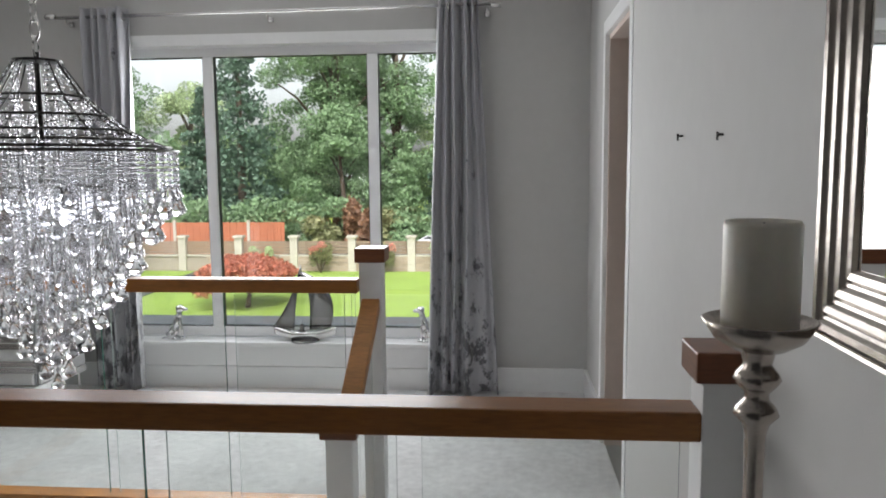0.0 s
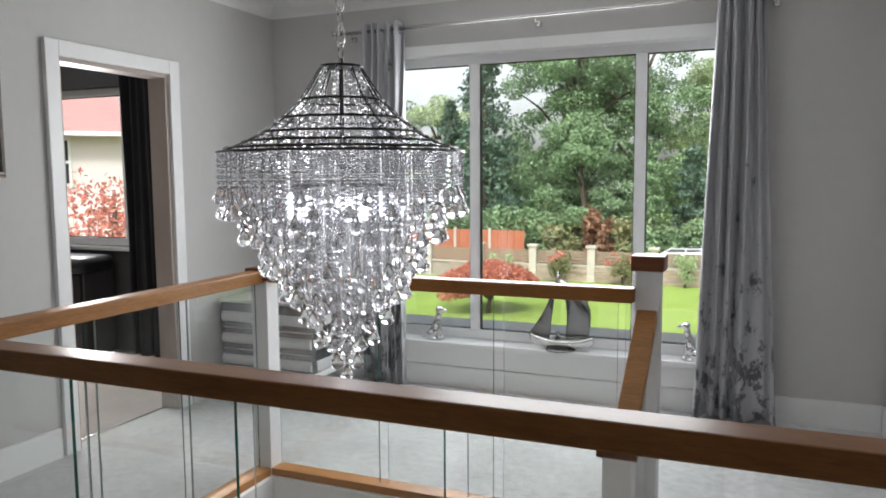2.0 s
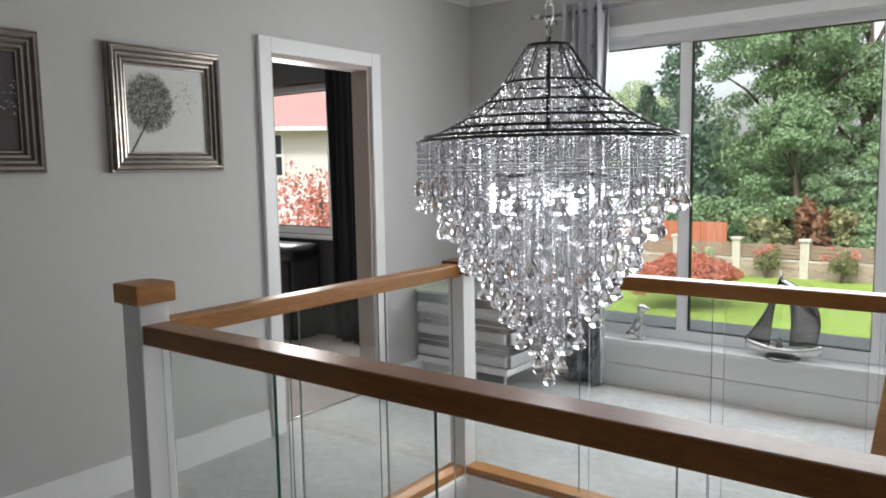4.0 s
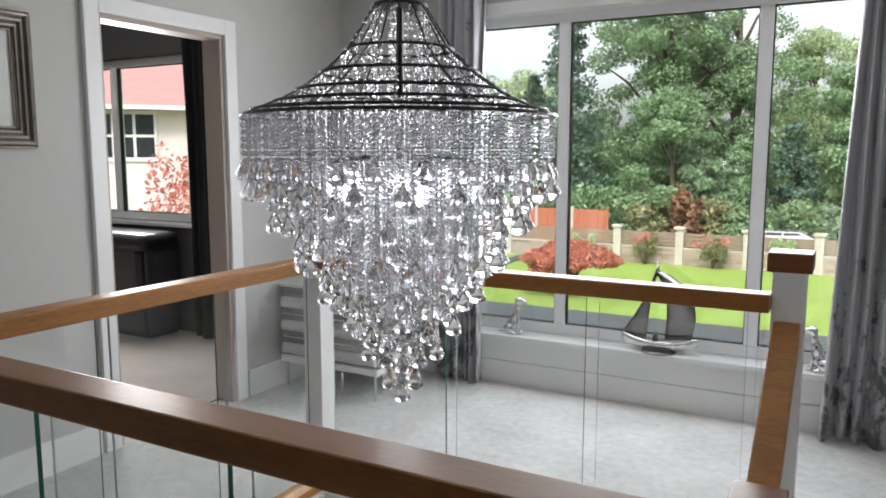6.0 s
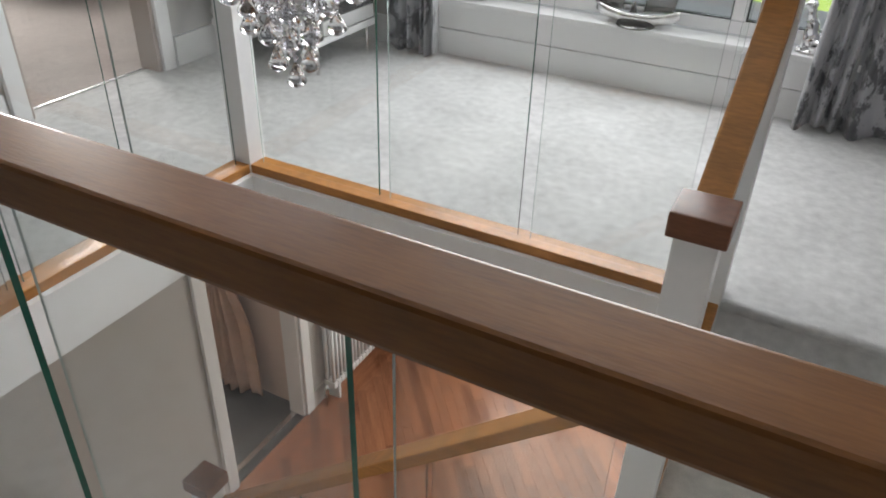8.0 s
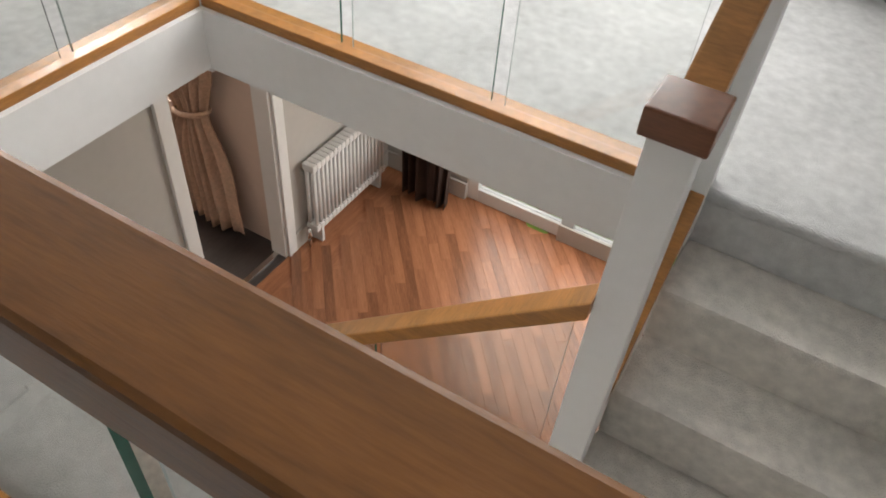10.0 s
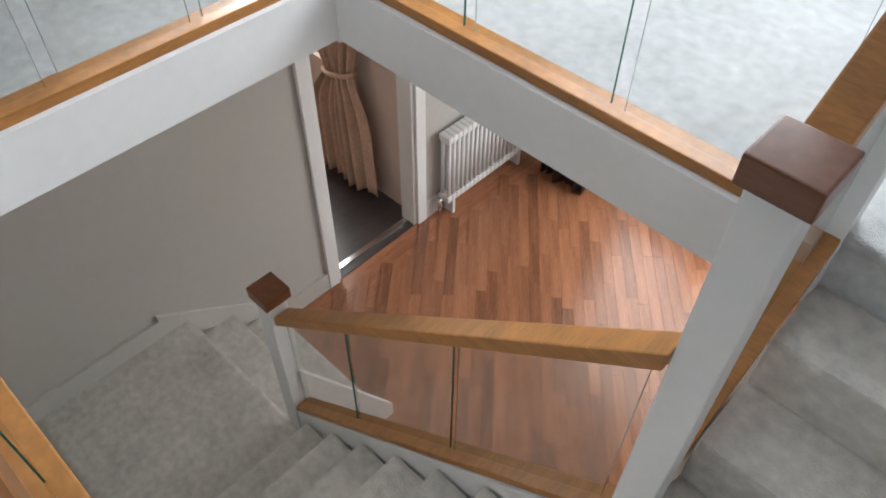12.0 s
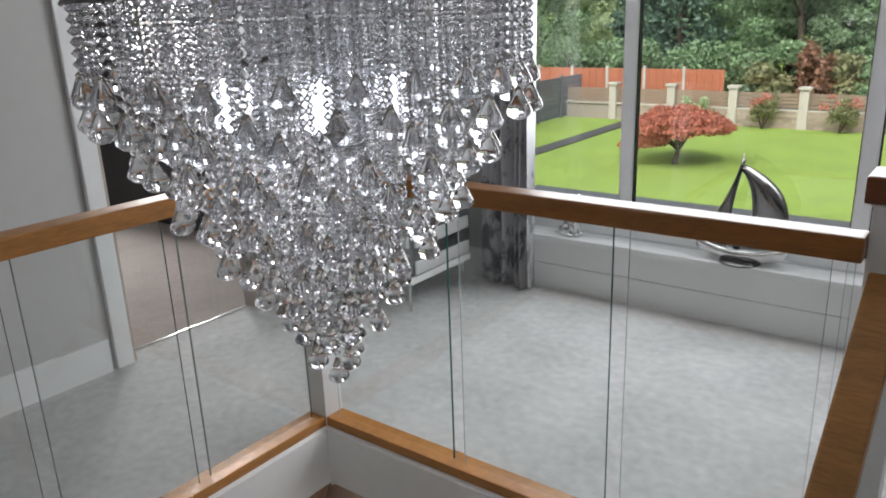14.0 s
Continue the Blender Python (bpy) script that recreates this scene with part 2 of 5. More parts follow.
# ---- balustrade ----
# same wood as OAK, its shaded faces painted in as a darker brown
SHADED_OAK = material("shaded_honey_oak", (0.255, 0.100, 0.024), 0.36, vary=0.30, scale=2.6, bump=0.04, bump_scale=40, stretch=(1.2, 9, 9), Coat_Weight=0.15, Coat_Roughness=0.2, Specular_IOR_Level=0.35)
CAPWOOD = material("dark_stained_oak", (0.165, 0.058, 0.024), 0.38, vary=0.3, scale=3, stretch=(1.3, 1.3, 12), Coat_Weight=0.1, Coat_Roughness=0.2, Specular_IOR_Level=0.35)


def newel(x, y, z0, top, label, group="stair newels", wood=None):
    n = empty("newel_post", label, "newel post", group, at=(x, y, z0))
    part("post", box(x - 0.046, x + 0.046, y - 0.046, y + 0.046, z0, top - 0.062, bevel=0.004), WHITE, n)
    part("cap", box(x - 0.062, x + 0.062, y - 0.062, y + 0.062, top - 0.058, top, bevel=0.005), wood or CAPWOOD, n, "square oak cap")
    part("collar", box(x - 0.05, x + 0.05, y - 0.05, y + 0.05, top - 0.063, top - 0.057), WHITE, n)
    return n


def beam(a, b, w, h, bevel=0.006):
    """A bar from a to b, with upright ends; a and b are the middles of its top."""
    bm = bmesh.new()
    a, b = Vector(a), Vector(b)
    d = Vector((b.x - a.x, b.y - a.y, 0)).normalized()
    s = Vector((-d.y, d.x, 0)) * w / 2
    v = [bm.verts.new(p + k * s + Vector((0, 0, z))) for p in (a, b) for k, z in ((-1, -h), (1, -h), (1, 0), (-1, 0))]
    for f in ((0, 1, 2, 3), (7, 6, 5, 4), (0, 4, 5, 1), (1, 5, 6, 2), (2, 6, 7, 3), (3, 7, 4, 0)):
        bm.faces.new([v[i] for i in f])
    if bevel:
        bmesh.ops.bevel(bm, geom=bm.edges[:], offset=bevel, segments=2, affect="EDGES", profile=0.6)
    return bm


def balustrade(label, a, b, base_drop, gaps, top_h=0.056, top_w=0.075, base_w=0.088, foot=0.036, pale=2, wood=None):
    """Oak handrail, oak base rail and glass panels between a and b, the middles of the handrail's top."""
    r = empty("glass_balustrade", label, "balustrade", "glass balustrades", at=((a[0] + b[0]) / 2, (a[1] + b[1]) / 2, min(a[2], b[2]) - base_drop))
    a, b = Vector(a), Vector(b)
    down = Vector((0, 0, -base_drop))
    part("handrail", beam(a, b, top_w, top_h), wood or OAK, r, "varnished oak handrail")
    part("base_rail", beam(a + down, b + down, base_w, foot, 0.004), OAK, r, "honey oak base rail")
    for t0, t1 in gaps:
        p, q = a.lerp(b, t0), a.lerp(b, t1)
        lo, hi = down + Vector((0, 0, -0.012)), Vector((0, 0, -top_h + 0.012))
        pane = part("glass_panel", beam(p + hi, q + hi, 0.010, (hi - lo).z, 0), GLASS, r, "clear toughened glass")
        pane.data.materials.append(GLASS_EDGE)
        pane.data.materials.append(LIT_EDGE)
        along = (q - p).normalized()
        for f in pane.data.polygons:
            # ends facing back along the rail take the painted-in light by default
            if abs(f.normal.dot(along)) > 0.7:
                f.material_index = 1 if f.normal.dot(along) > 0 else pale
        pane.visible_shadow = False
    return r


RAIL, BASE = 0.978, 0.934
newel(LPX, RY, 0, 1.094, "white newel post with a square oak cap at the landing corner", wood=OAK)
newel(WX0, WY, UNDER, 0.99, "white newel post in the balustrade corner near the window")
newel(WX1, WY + 0.06, UNDER, 1.10, "white newel post with an oak cap at the stair head")
newel(XR - 0.051, RY, 0, 1.096, "white newel post with an oak cap against the wall")
newel(WX1, 2.892, -0.57, 0.596, "white newel post with an oak cap on the upper turn")
newel(-2.556, 2.84, -2.66, -1.046, "white newel post with a dark oak cap on the lower turn")


def spans(a, b, cuts, gap=0.035, end=0.03):
    """Stretches between a and b, left and right of the cuts, as fractions."""
    edges = [a + math.copysign(end, b - a)]
    for c in cuts:
        edges += [c - math.copysign(gap / 2, b - a), c + math.copysign(gap / 2, b - a)]
    edges.append(b - math.copysign(end, b - a))
    return [((p - a) / (b - a), (q - a) / (b - a)) for p, q in zip(edges[::2], edges[1::2])]


FX0, FX1, NX0 = WX0 + 0.046, WX1 - 0.046, LPX + 0.046
balustrade("oak handrail with clear glass panels beside the landing", (NX0, RY, RAIL), (XR - 0.096, RY, RAIL), BASE, spans(NX0, XR - 0.096, [-2.13, -1.628, -1.122, -0.606], 0.05), top_w=0.086, wood=SHADED_OAK)
balustrade("oak handrail with clear glass panels beside the gallery", (LPX, RY + 0.046, RAIL), (WX0, WY - 0.046, RAIL), BASE, spans(RY + 0.046, WY - 0.046, [2.459, 2.915], 0.045))
balustrade("oak handrail with clear glass panels facing the window", (FX0, WY, RAIL), (FX1, WY, RAIL), BASE, spans(FX0, FX1, [-2.09, -1.555, -1.05], 0.045), wood=SHADED_OAK)
balustrade("sloping oak handrail with glass beside the top stairs", (WX1, WY + 0.014, 0.895), (WX1, 2.938, 0.555), 0.90, [(0.04, 0.96)])
balustrade("sloping oak handrail with glass beside the lower stairs", (FX1, 2.86, 0.118), (-2.51, 2.845, -1.172), 0.70, spans(FX1, -2.51, [-1.56, -2.07], 0.02), pale=1)

# fascia boards round the well
FZ = -0.215
thing("trim", beam((LPX + 0.020, RY + 0.03, 0.009), (WX0 + 0.020, WY - 0.066, 0.009), 0.094, 0.221, 0), WHITE, "white fascia board along the gallery", "fascia", kind="structure")
structure("trim", [(WX0 - 0.02, WX1, WY - 0.066, WY - 0.001, FZ, 0.009), (LPX + 0.07, XR, RY, RY + 0.03, FZ, 0.003)], WHITE, "white fascia boards round the stairwell", "fascia")

# ---- stairs ----
RISE = 0.19


def tread_box(x0, x1, y0, y1, z, under=0.235):
    return box(x0, x1, y0, y1, z - under, z, bevel=0.024)


stairs = empty("staircase", "grey carpeted staircase turning down to the hall", "staircase", at=(-1.5, 2.4, HALL))
for k, (y0, y1) in enumerate(((3.265, 3.51), (3.03, 3.28))):
    part("stair_tread", tread_box(WX1 + 0.04, XR, y0, y1, -RISE * (k + 1)), STAIR_CARPET, stairs)
part("nosing", tube(bmesh.new(), [(WX1 + 0.046, 3.505, -0.021), (XR, 3.505, -0.021)], 0.021, 12), CARPET, stairs, "rounded carpet edge of the landing", True)
part("quarter_landing", tread_box(-0.93, XR, RY, 3.04, -0.57), STAIR_CARPET, stairs)
GO = (2.62 - 0.93) / 8
for k in range(7):
    x1 = -0.93 - k * GO
    part("stair_tread", tread_box(x1 - GO - 0.02, x1, RY, 2.80, -0.57 - RISE * (k + 1)), STAIR_CARPET, stairs)
part("quarter_landing", tread_box(HX, -2.44, RY, 2.80, -2.09, 0.5), STAIR_CARPET, stairs)
part("stair_tread", tread_box(HX, -2.58, 2.78, 3.05, -2.28), STAIR_CARPET, stairs)
part("stair_tread", tread_box(HX, -2.58, 3.03, 3.30, -2.47), STAIR_CARPET, stairs)
bm = bmesh.new()
v = [bm.verts.new((x, y, z)) for x in (-2.50, -2.53) for y, z in ((2.87, HALL), (3.39, HALL), (3.39, -2.56), (2.87, -1.62))]
bm.faces.new(v[:4]), bm.faces.new(v[7:3:-1])
for k in range(4):
    bm.faces.new((v[k], v[4 + k], v[4 + (k + 1) % 4], v[(k + 1) % 4]))
part("string_board", bm, WHITE, stairs, "white painted string board")
part("string_board", beam((WX1 - 0.04, 2.846, -0.622), (-2.51, 2.838, -1.912), 0.074, 0.33, 0.003), WHITE, stairs, "white painted string board")
part("nosing_panel", box(WX1 - 0.03, WX1 + 0.03, 2.93, WY, -0.75, -0.44), WHITE, stairs, "white painted side panel")

# ---- skirting, door linings ----
SK = 0.15
structure("baseboard", [(XL, XL + 0.02, YB, DY0 - 0.1, 0, SK), (XL, XL + 0.02, DY1 + 0.1, YW, 0, SK), (XL + 0.02, VX0, YW - 0.02, YW, 0, SK),
                        (VX1 + 0.02, XE - 0.02, YW - 0.02, YW, 0, SK), (XE - 0.02, XE, 4.34, YW - 0.02, 0, SK), (XR - 0.02, XR, YB, RY - 0.06, 0, SK)], WHITE, "white painted skirting boards", "skirting board")
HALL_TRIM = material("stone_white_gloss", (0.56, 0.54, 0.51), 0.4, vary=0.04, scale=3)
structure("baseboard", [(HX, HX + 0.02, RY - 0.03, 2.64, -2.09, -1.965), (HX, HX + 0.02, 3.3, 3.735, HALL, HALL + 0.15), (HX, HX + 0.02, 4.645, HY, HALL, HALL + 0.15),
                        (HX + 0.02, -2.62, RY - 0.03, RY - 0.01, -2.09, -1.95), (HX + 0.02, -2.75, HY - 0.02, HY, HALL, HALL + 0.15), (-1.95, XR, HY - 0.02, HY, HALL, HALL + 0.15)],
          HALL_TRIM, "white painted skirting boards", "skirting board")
bm = bmesh.new()
v = [bm.verts.new((x, y, z)) for x in (HX, HX + 0.02) for y, z in ((2.64, -2.09), (3.30, -2.56), (3.30, -2.40), (2.64, -1.925))]
bm.faces.new(v[:4]), bm.faces.new(v[7:3:-1])
for k in range(4):
    bm.faces.new((v[k], v[4 + k], v[4 + (k + 1) % 4], v[(k + 1) % 4]))
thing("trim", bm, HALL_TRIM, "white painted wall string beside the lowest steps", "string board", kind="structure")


def doorway_x(name, x, into, y0, y1, z0, z1, label, lining=WHITE, w=0.095, depth=0.12):
    """Architraves on the face x, and a lining through the wall, which goes towards into (-1 or 1)."""
    d = empty(name, label, "doorway", kind="structure", at=(x, (y0 + y1) / 2, z0))
    f, g = x, x - into * 0.026
    lo, hi = min(f, g), max(f, g)
    for a, b, c, e in ((y0 - w, y0, z0, z1 + w), (y1, y1 + w, z0, z1 + w), (y0, y1, z1, z1 + w)):
        bm = cuboid(bmesh.new(), lo, hi, a, b, c, e, 0.006)
        part("architrave", bm, WHITE, d)
    p, q = min(x - into * 0.004, x + into * (depth + 0.004)), max(x - into * 0.004, x + into * (depth + 0.004))
    for a, b, c, e in ((y0, y0 + 0.022, z0, z1), (y1 - 0.022, y1, z0, z1), (y0 + 0.022, y1 - 0.022, z1 - 0.022, z1)):
        part("lining", box(p, q, a, b, c, e), lining, d)
    return d


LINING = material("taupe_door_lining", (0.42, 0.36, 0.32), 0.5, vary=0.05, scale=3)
# lining lightened in its colour, in place of light from the room beyond
LIT_LINING = material("lit_door_lining", (0.66, 0.56, 0.50), 0.5, vary=0.05, scale=3)
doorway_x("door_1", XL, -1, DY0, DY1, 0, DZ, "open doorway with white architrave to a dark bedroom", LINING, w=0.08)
doorway_x("door_2", XE, 1, 3.55, 4.27, 0, 2.05, "open doorway with white architrave beside the stairs", LIT_LINING, w=0.07, depth=0.14)
doorway_x("door_3", HX, -1, 3.82, 4.56, HALL, -0.62, "open doorway with white lining off the hall", WHITE, w=0.085)
structure("threshold", [(XL - 0.10, XL - 0.085, DY0 + 0.022, DY1 - 0.022, 0, 0.007), (HX - 0.10, HX - 0.06, 3.845, 4.535, HALL - 0.005, HALL + 0.006)], CHROME, "metal door threshold strips", "threshold")

leaf = empty("oak_door", "open oak door leaf in the room beside the stairs", "door", at=(XE + 0.5, 4.22, 0))
part("leaf", box(XE + 0.15, XE + 0.83, 4.205, 4.245, 0.008, 2.0, bevel=0.003), OAK, leaf)
part("handle", tube(bmesh.new(), [(XE + 0.77, 4.205, 1.0), (XE + 0.77, 4.16, 1.0), (XE + 0.66, 4.16, 1.0)], 0.009, 8), CHROME, leaf, "chrome lever handle", True)

# ---- side rooms ----
RX, RY0 = -7.6, 1.9
structure("bedroom_floor", [(RX, XL - 0.12, RY0, YW + 0.1, UNDER, -0.004)], BROWN_CARPET, "taupe carpet in the dark bedroom", "carpet floor")
structure("bedroom_ceiling", [(RX, XL - 0.12, RY0, YW + 0.3, TOP, TOP + 0.1)], CEILING, "white bedroom ceiling", "ceiling")
SX0, SX1, SZ0, SZ1 = -6.75, -5.22, 0.83, 2.14
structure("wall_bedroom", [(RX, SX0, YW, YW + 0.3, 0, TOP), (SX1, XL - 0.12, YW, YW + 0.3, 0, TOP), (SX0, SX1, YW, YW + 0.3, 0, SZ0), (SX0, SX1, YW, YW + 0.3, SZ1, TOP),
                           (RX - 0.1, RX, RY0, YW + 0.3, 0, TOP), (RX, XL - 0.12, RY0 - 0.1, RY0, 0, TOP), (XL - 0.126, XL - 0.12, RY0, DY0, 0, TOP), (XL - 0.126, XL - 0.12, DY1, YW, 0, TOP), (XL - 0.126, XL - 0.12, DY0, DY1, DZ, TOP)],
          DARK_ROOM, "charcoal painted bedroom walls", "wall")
DARKFLOOR = material("dark_vinyl", (0.07, 0.06, 0.058), 0.3, vary=0.3, scale=2, stretch=(5, 0.8, 1))
structure("study_floor", [(-6.4, HX, 2.6, 4.9, HALL - 0.1, HALL - 0.005)], DARKFLOOR, "dark boarded floor of the room off the hall", "floor")
structure("wall_study", [(-4.42, HX - 0.12, 4.61, 4.73, HALL, UNDER), (-6.4, -5.4, 4.61, 4.73, HALL, UNDER), (-5.4, -4.42, 4.61, 4.73, HALL, -1.75), (-5.4, -4.42, 4.61, 4.73, -0.6, UNDER),
                         (-6.5, -6.4, 2.5, 4.94, HALL, UNDER), (-6.4, HX - 0.12, 2.5, 2.6, HALL, UNDER), (-6.4, HX - 0.12, 2.6, 4.9, UNDER - 0.02, UNDER)],
          BLUSH, "blush painted walls of the room off the hall", "wall")
structure("landing_room", [(XR + 0.20, XR + 1.8, 2.5, 2.6, 0, TOP), (XR + 0.20, XR + 1.8, 5.0, 5.1, 0, TOP), (XR + 1.8, XR + 1.9, 2.5, 5.1, 0, TOP), (XR + 0.20, XR + 1.8, 2.6, 5.0, -0.1, 0), (XR + 0.20, XR + 1.8, 2.6, 5.0, TOP, TOP + 0.1)],
          WALL, "plain walls of the room beyond the doorway", "wall")


# ---- windows ----
def window(name, x0, x1, z0, z1, y, mullions, label, fw=0.06):
    w = empty(name, label, "window", kind="structure", at=((x0 + x1) / 2, y, z0))
    for a, b, c, e in ((x0, x1, z0, z0 + fw), (x0, x1, z1 - fw, z1), (x0, x0 + fw, z0 + fw, z1 - fw), (x1 - fw, x1, z0 + fw, z1 - fw)):
        part("window_frame", box(a, b, y, y + 0.07, c, e, bevel=0.006), PVC, w)
    for m in mullions:
        part("mullion", box(m - 0.034, m + 0.034, y - 0.004, y + 0.066, z0 + fw, z1 - fw, bevel=0.008), PVC, w)
    cuts = [x0 + fw - 0.034] + list(mullions) + [x1 - fw + 0.034]
    for a, b in zip(cuts, cuts[1:]):
        a, b, c, e = a + 0.034, b - 0.034, z0 + fw, z1 - fw
        bm = bmesh.new()
        for g in ((a, a + 0.005, c, e), (b - 0.005, b, c, e), (a + 0.005, b - 0.005, c, c + 0.005), (a + 0.005, b - 0.005, e - 0.005, e)):
            cuboid(bm, g[0], g[1], y + 0.012, y + 0.05, g[2], g[3])
        part("gasket", bm, RUBBER, w, "black rubber glazing gasket")
        pane = part("pane", box(a + 0.005, b - 0.005, y + 0.03, y + 0.036, c + 0.005, e - 0.005), PANE, w)
        pane.visible_shadow = False
    return w


RUBBER = material("black_rubber", (0.02, 0.02, 0.02), 0.6)
main_window = window("window_1", VX0, VX1, 0.315, VZ1, 5.255, [-2.325, -1.258], "wide three-light white window over the lawn")
part("window_sill", box(VX0 - 0.03, VX1 + 0.03, YW - 0.045, 5.258, 0.272, 0.306, bevel=0.008), WHITE, main_window, "deep white window board")
structure("window_panel", [(VX0 + 0.01, VX1 - 0.01, YW - 0.025, YW - 0.002, 0.145, 0.272), (VX0 + 0.01, VX1 - 0.01, YW - 0.02, YW - 0.002, 0.0, 0.139)], WHITE, "white panel under the window board", "panel")
structure("window_head", [(VX0 - 0.02, VX1 + 0.02, YW - 0.010, 5.256, VZ1 - 0.006, VZ1 + 0.062)], WHITE, "white board over the wide window", "trim")
side_window = window("window_2", SX0, SX1, SZ0 + 0.02, SZ1, 5.255, [-6.22, -5.36], "white bedroom window over the drive")
part("window_sill", box(SX0, SX1, YW - 0.03, 5.258, SZ0 - 0.01, SZ0 + 0.014, bevel=0.004), WHITE, side_window, "white window board")
window("window_3", -5.4, -4.42, -1.75, -0.6, 4.64, [-4.9], "white window of the room off the hall")


# ---- curtains ----
def drape(bm, x0, x1, b0, b1, y, z0, z1, folds, depth=0.05, pinch=None, rows=26, thick=0.008, seed=1):
    """A hanging cloth with folds, x0..x1 wide at its top and b0..b1 at its foot. pinch: (height, middle, width) of a tieback."""
    rnd = random.Random(seed)
    ph = [rnd.uniform(-0.35, 0.35) for _ in range(folds + 2)]
    n = folds * 10
    front, back = [], []
    for i in range(rows + 1):
        t = i / rows
        z = z1 + (z0 - z1) * t
        f, g = [], []
        for k in range(n + 1):
            u = k / n
            c = min(folds, max(0.0, u * folds + 0.22 * math.sin(math.pi * u) * math.sin(9 * u + 2.1 * seed)))
            p = ph[int(c)] * (1 - (c % 1)) + ph[int(c) + 1] * (c % 1)
            x = (x0 + (x1 - x0) * u) * (1 - t) + (b0 + (b1 - b0) * u) * t
            if pinch:
                h, mid, width = pinch
                k2 = math.exp(-((z - h) / 0.22) ** 2)
                x = x * (1 - k2) + (mid + (u - 0.5) * width) * k2
            a = depth * (0.72 + 0.30 * math.sin(5 * u + 2 * t + seed) + 0.28 * math.sin(11 * u + 1.7 * seed) * (0.4 + t))
            yy = y - a * math.sin(2 * math.pi * (c + p * t + 0.09 * math.sin(5 * t + 9 * u + seed)))
            zz = z + (0.012 * math.sin(11 * u + seed) if i == rows else 0)
            f.append(bm.verts.new((x, yy, zz)))
            g.append(bm.verts.new((x, yy + thick, zz)))
        front.append(f), back.append(g)
    for i in range(rows):
        for k in range(n):
            bm.faces.new((front[i][k], front[i][k + 1], front[i + 1][k + 1], front[i + 1][k]))
            bm.faces.new((back[i][k + 1], back[i][k], back[i + 1][k], back[i + 1][k + 1]))
        bm.faces.new((back[i][0], front[i][0], front[i + 1][0], back[i + 1][0]))
        bm.faces.new((front[i][n], back[i][n], back[i + 1][n], front[i + 1][n]))
    for k in range(n):
        bm.faces.new((back[0][k], back[0][k + 1], front[0][k + 1], front[0][k]))
        bm.faces.new((front[rows][k], front[rows][k + 1], back[rows][k + 1], back[rows][k]))
    return bm


CY, PZ = 5.055, 2.355
for lo, hi, b0, b1, sd in ((-3.03, -2.75, -3.06, -2.75, 2), (-0.825, -0.585, -0.905, -0.462, 5)):
    c = empty("curtain", "grey crushed-velvet eyelet curtain hanging beside the window", "curtain", "window curtains", at=((lo + hi) / 2, CY, 0.005))
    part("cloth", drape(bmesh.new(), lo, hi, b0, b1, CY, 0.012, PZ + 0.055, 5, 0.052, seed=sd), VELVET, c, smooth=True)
    for k in range(6):
        x = lo + (hi - lo) * (k + 0.5) / 6
        ring = [(x + (0.006 if k % 2 else -0.006), CY + 0.024 * math.cos(t), PZ + 0.024 * math.sin(t)) for t in (2 * math.pi * q / 14 for q in range(14))]
        part("eyelet", tube(bmesh.new(), ring, 0.004, 6, True), CHROME, c, smooth=True)
pole = empty("curtain_pole", "slim metal curtain pole on brackets above the window", "curtain pole", at=(-1.85, CY, PZ))
part("rod", tube(bmesh.new(), [(-3.21, CY, PZ), (-0.50, CY, PZ + 0.018)], 0.011, 12), CHROME, pole, smooth=True)
for x in (-3.235, -0.478):
    part("finial", tube(bmesh.new(), [(x - 0.03, CY, PZ + 0.008), (x + 0.03, CY, PZ + 0.009)], 0.016, 12), CHROME, pole, smooth=True)
for x in (-3.14, -1.86, -0.53):
    bm = tube(bmesh.new(), [(x, YW, PZ - 0.03), (x, CY + 0.01, PZ - 0.03), (x, CY, PZ - 0.008)], 0.006, 8)
    part("bracket", lathe(bm, [(0.0, 0), (0.02, 0), (0.02, 0.03), (0, 0.03)], 12, (x, YW - 0.02, PZ - 0.045)), CHROME, pole)

BLACKCLOTH = material("black_curtain_cloth", (0.018, 0.018, 0.02), 0.9, vary=0.25, scale=6)
c = empty("curtain", "long black curtain beside the bedroom window", "curtain", at=(-5.1, 5.05, 0.0))
part("cloth", drape(bmesh.new(), -5.15, -4.78, -5.14, -4.76, 5.05, 0.01, 2.40, 5, 0.045, seed=8), BLACKCLOTH, c, smooth=True)
PEACH = material("peach_curtain_cloth", (0.60, 0.42, 0.31), 0.85, vary=0.25, scale=5, bump=0.1, bump_scale=60)
c = empty("curtain", "peach curtain gathered by a tieback in the room off the hall", "curtain", at=(-4.15, 4.50, HALL + 0.05))
part("cloth", drape(bmesh.new(), -4.54, -3.90, -4.48, -3.84, 4.50, HALL + 0.06, -0.45, 7, 0.05, pinch=(-1.62, -4.13, 0.28), seed=4), PEACH, c, smooth=True)
tie = [(-4.13 + 0.14 * math.cos(t), 4.50 + 0.075 * math.sin(t), -1.62 + 0.03 * math.cos(t)) for t in (2 * math.pi * q / 20 for q in range(20))]
part("tieback", tube(bmesh.new(), tie, 0.018, 6, True), PEACH, c, smooth=True)
BROWNCLOTH = material("dark_brown_cloth", (0.045, 0.025, 0.02), 0.85, vary=0.3, scale=6)
c = empty("curtain", "dark brown curtain gathered beside the entrance door", "curtain", at=(-3.0, 5.62, HALL))
part("cloth", drape(bmesh.new(), -3.25, -2.83, -3.2, -2.82, 5.64, HALL + 0.015, -0.5, 6, 0.06, seed=6), BROWNCLOTH, c, smooth=True)

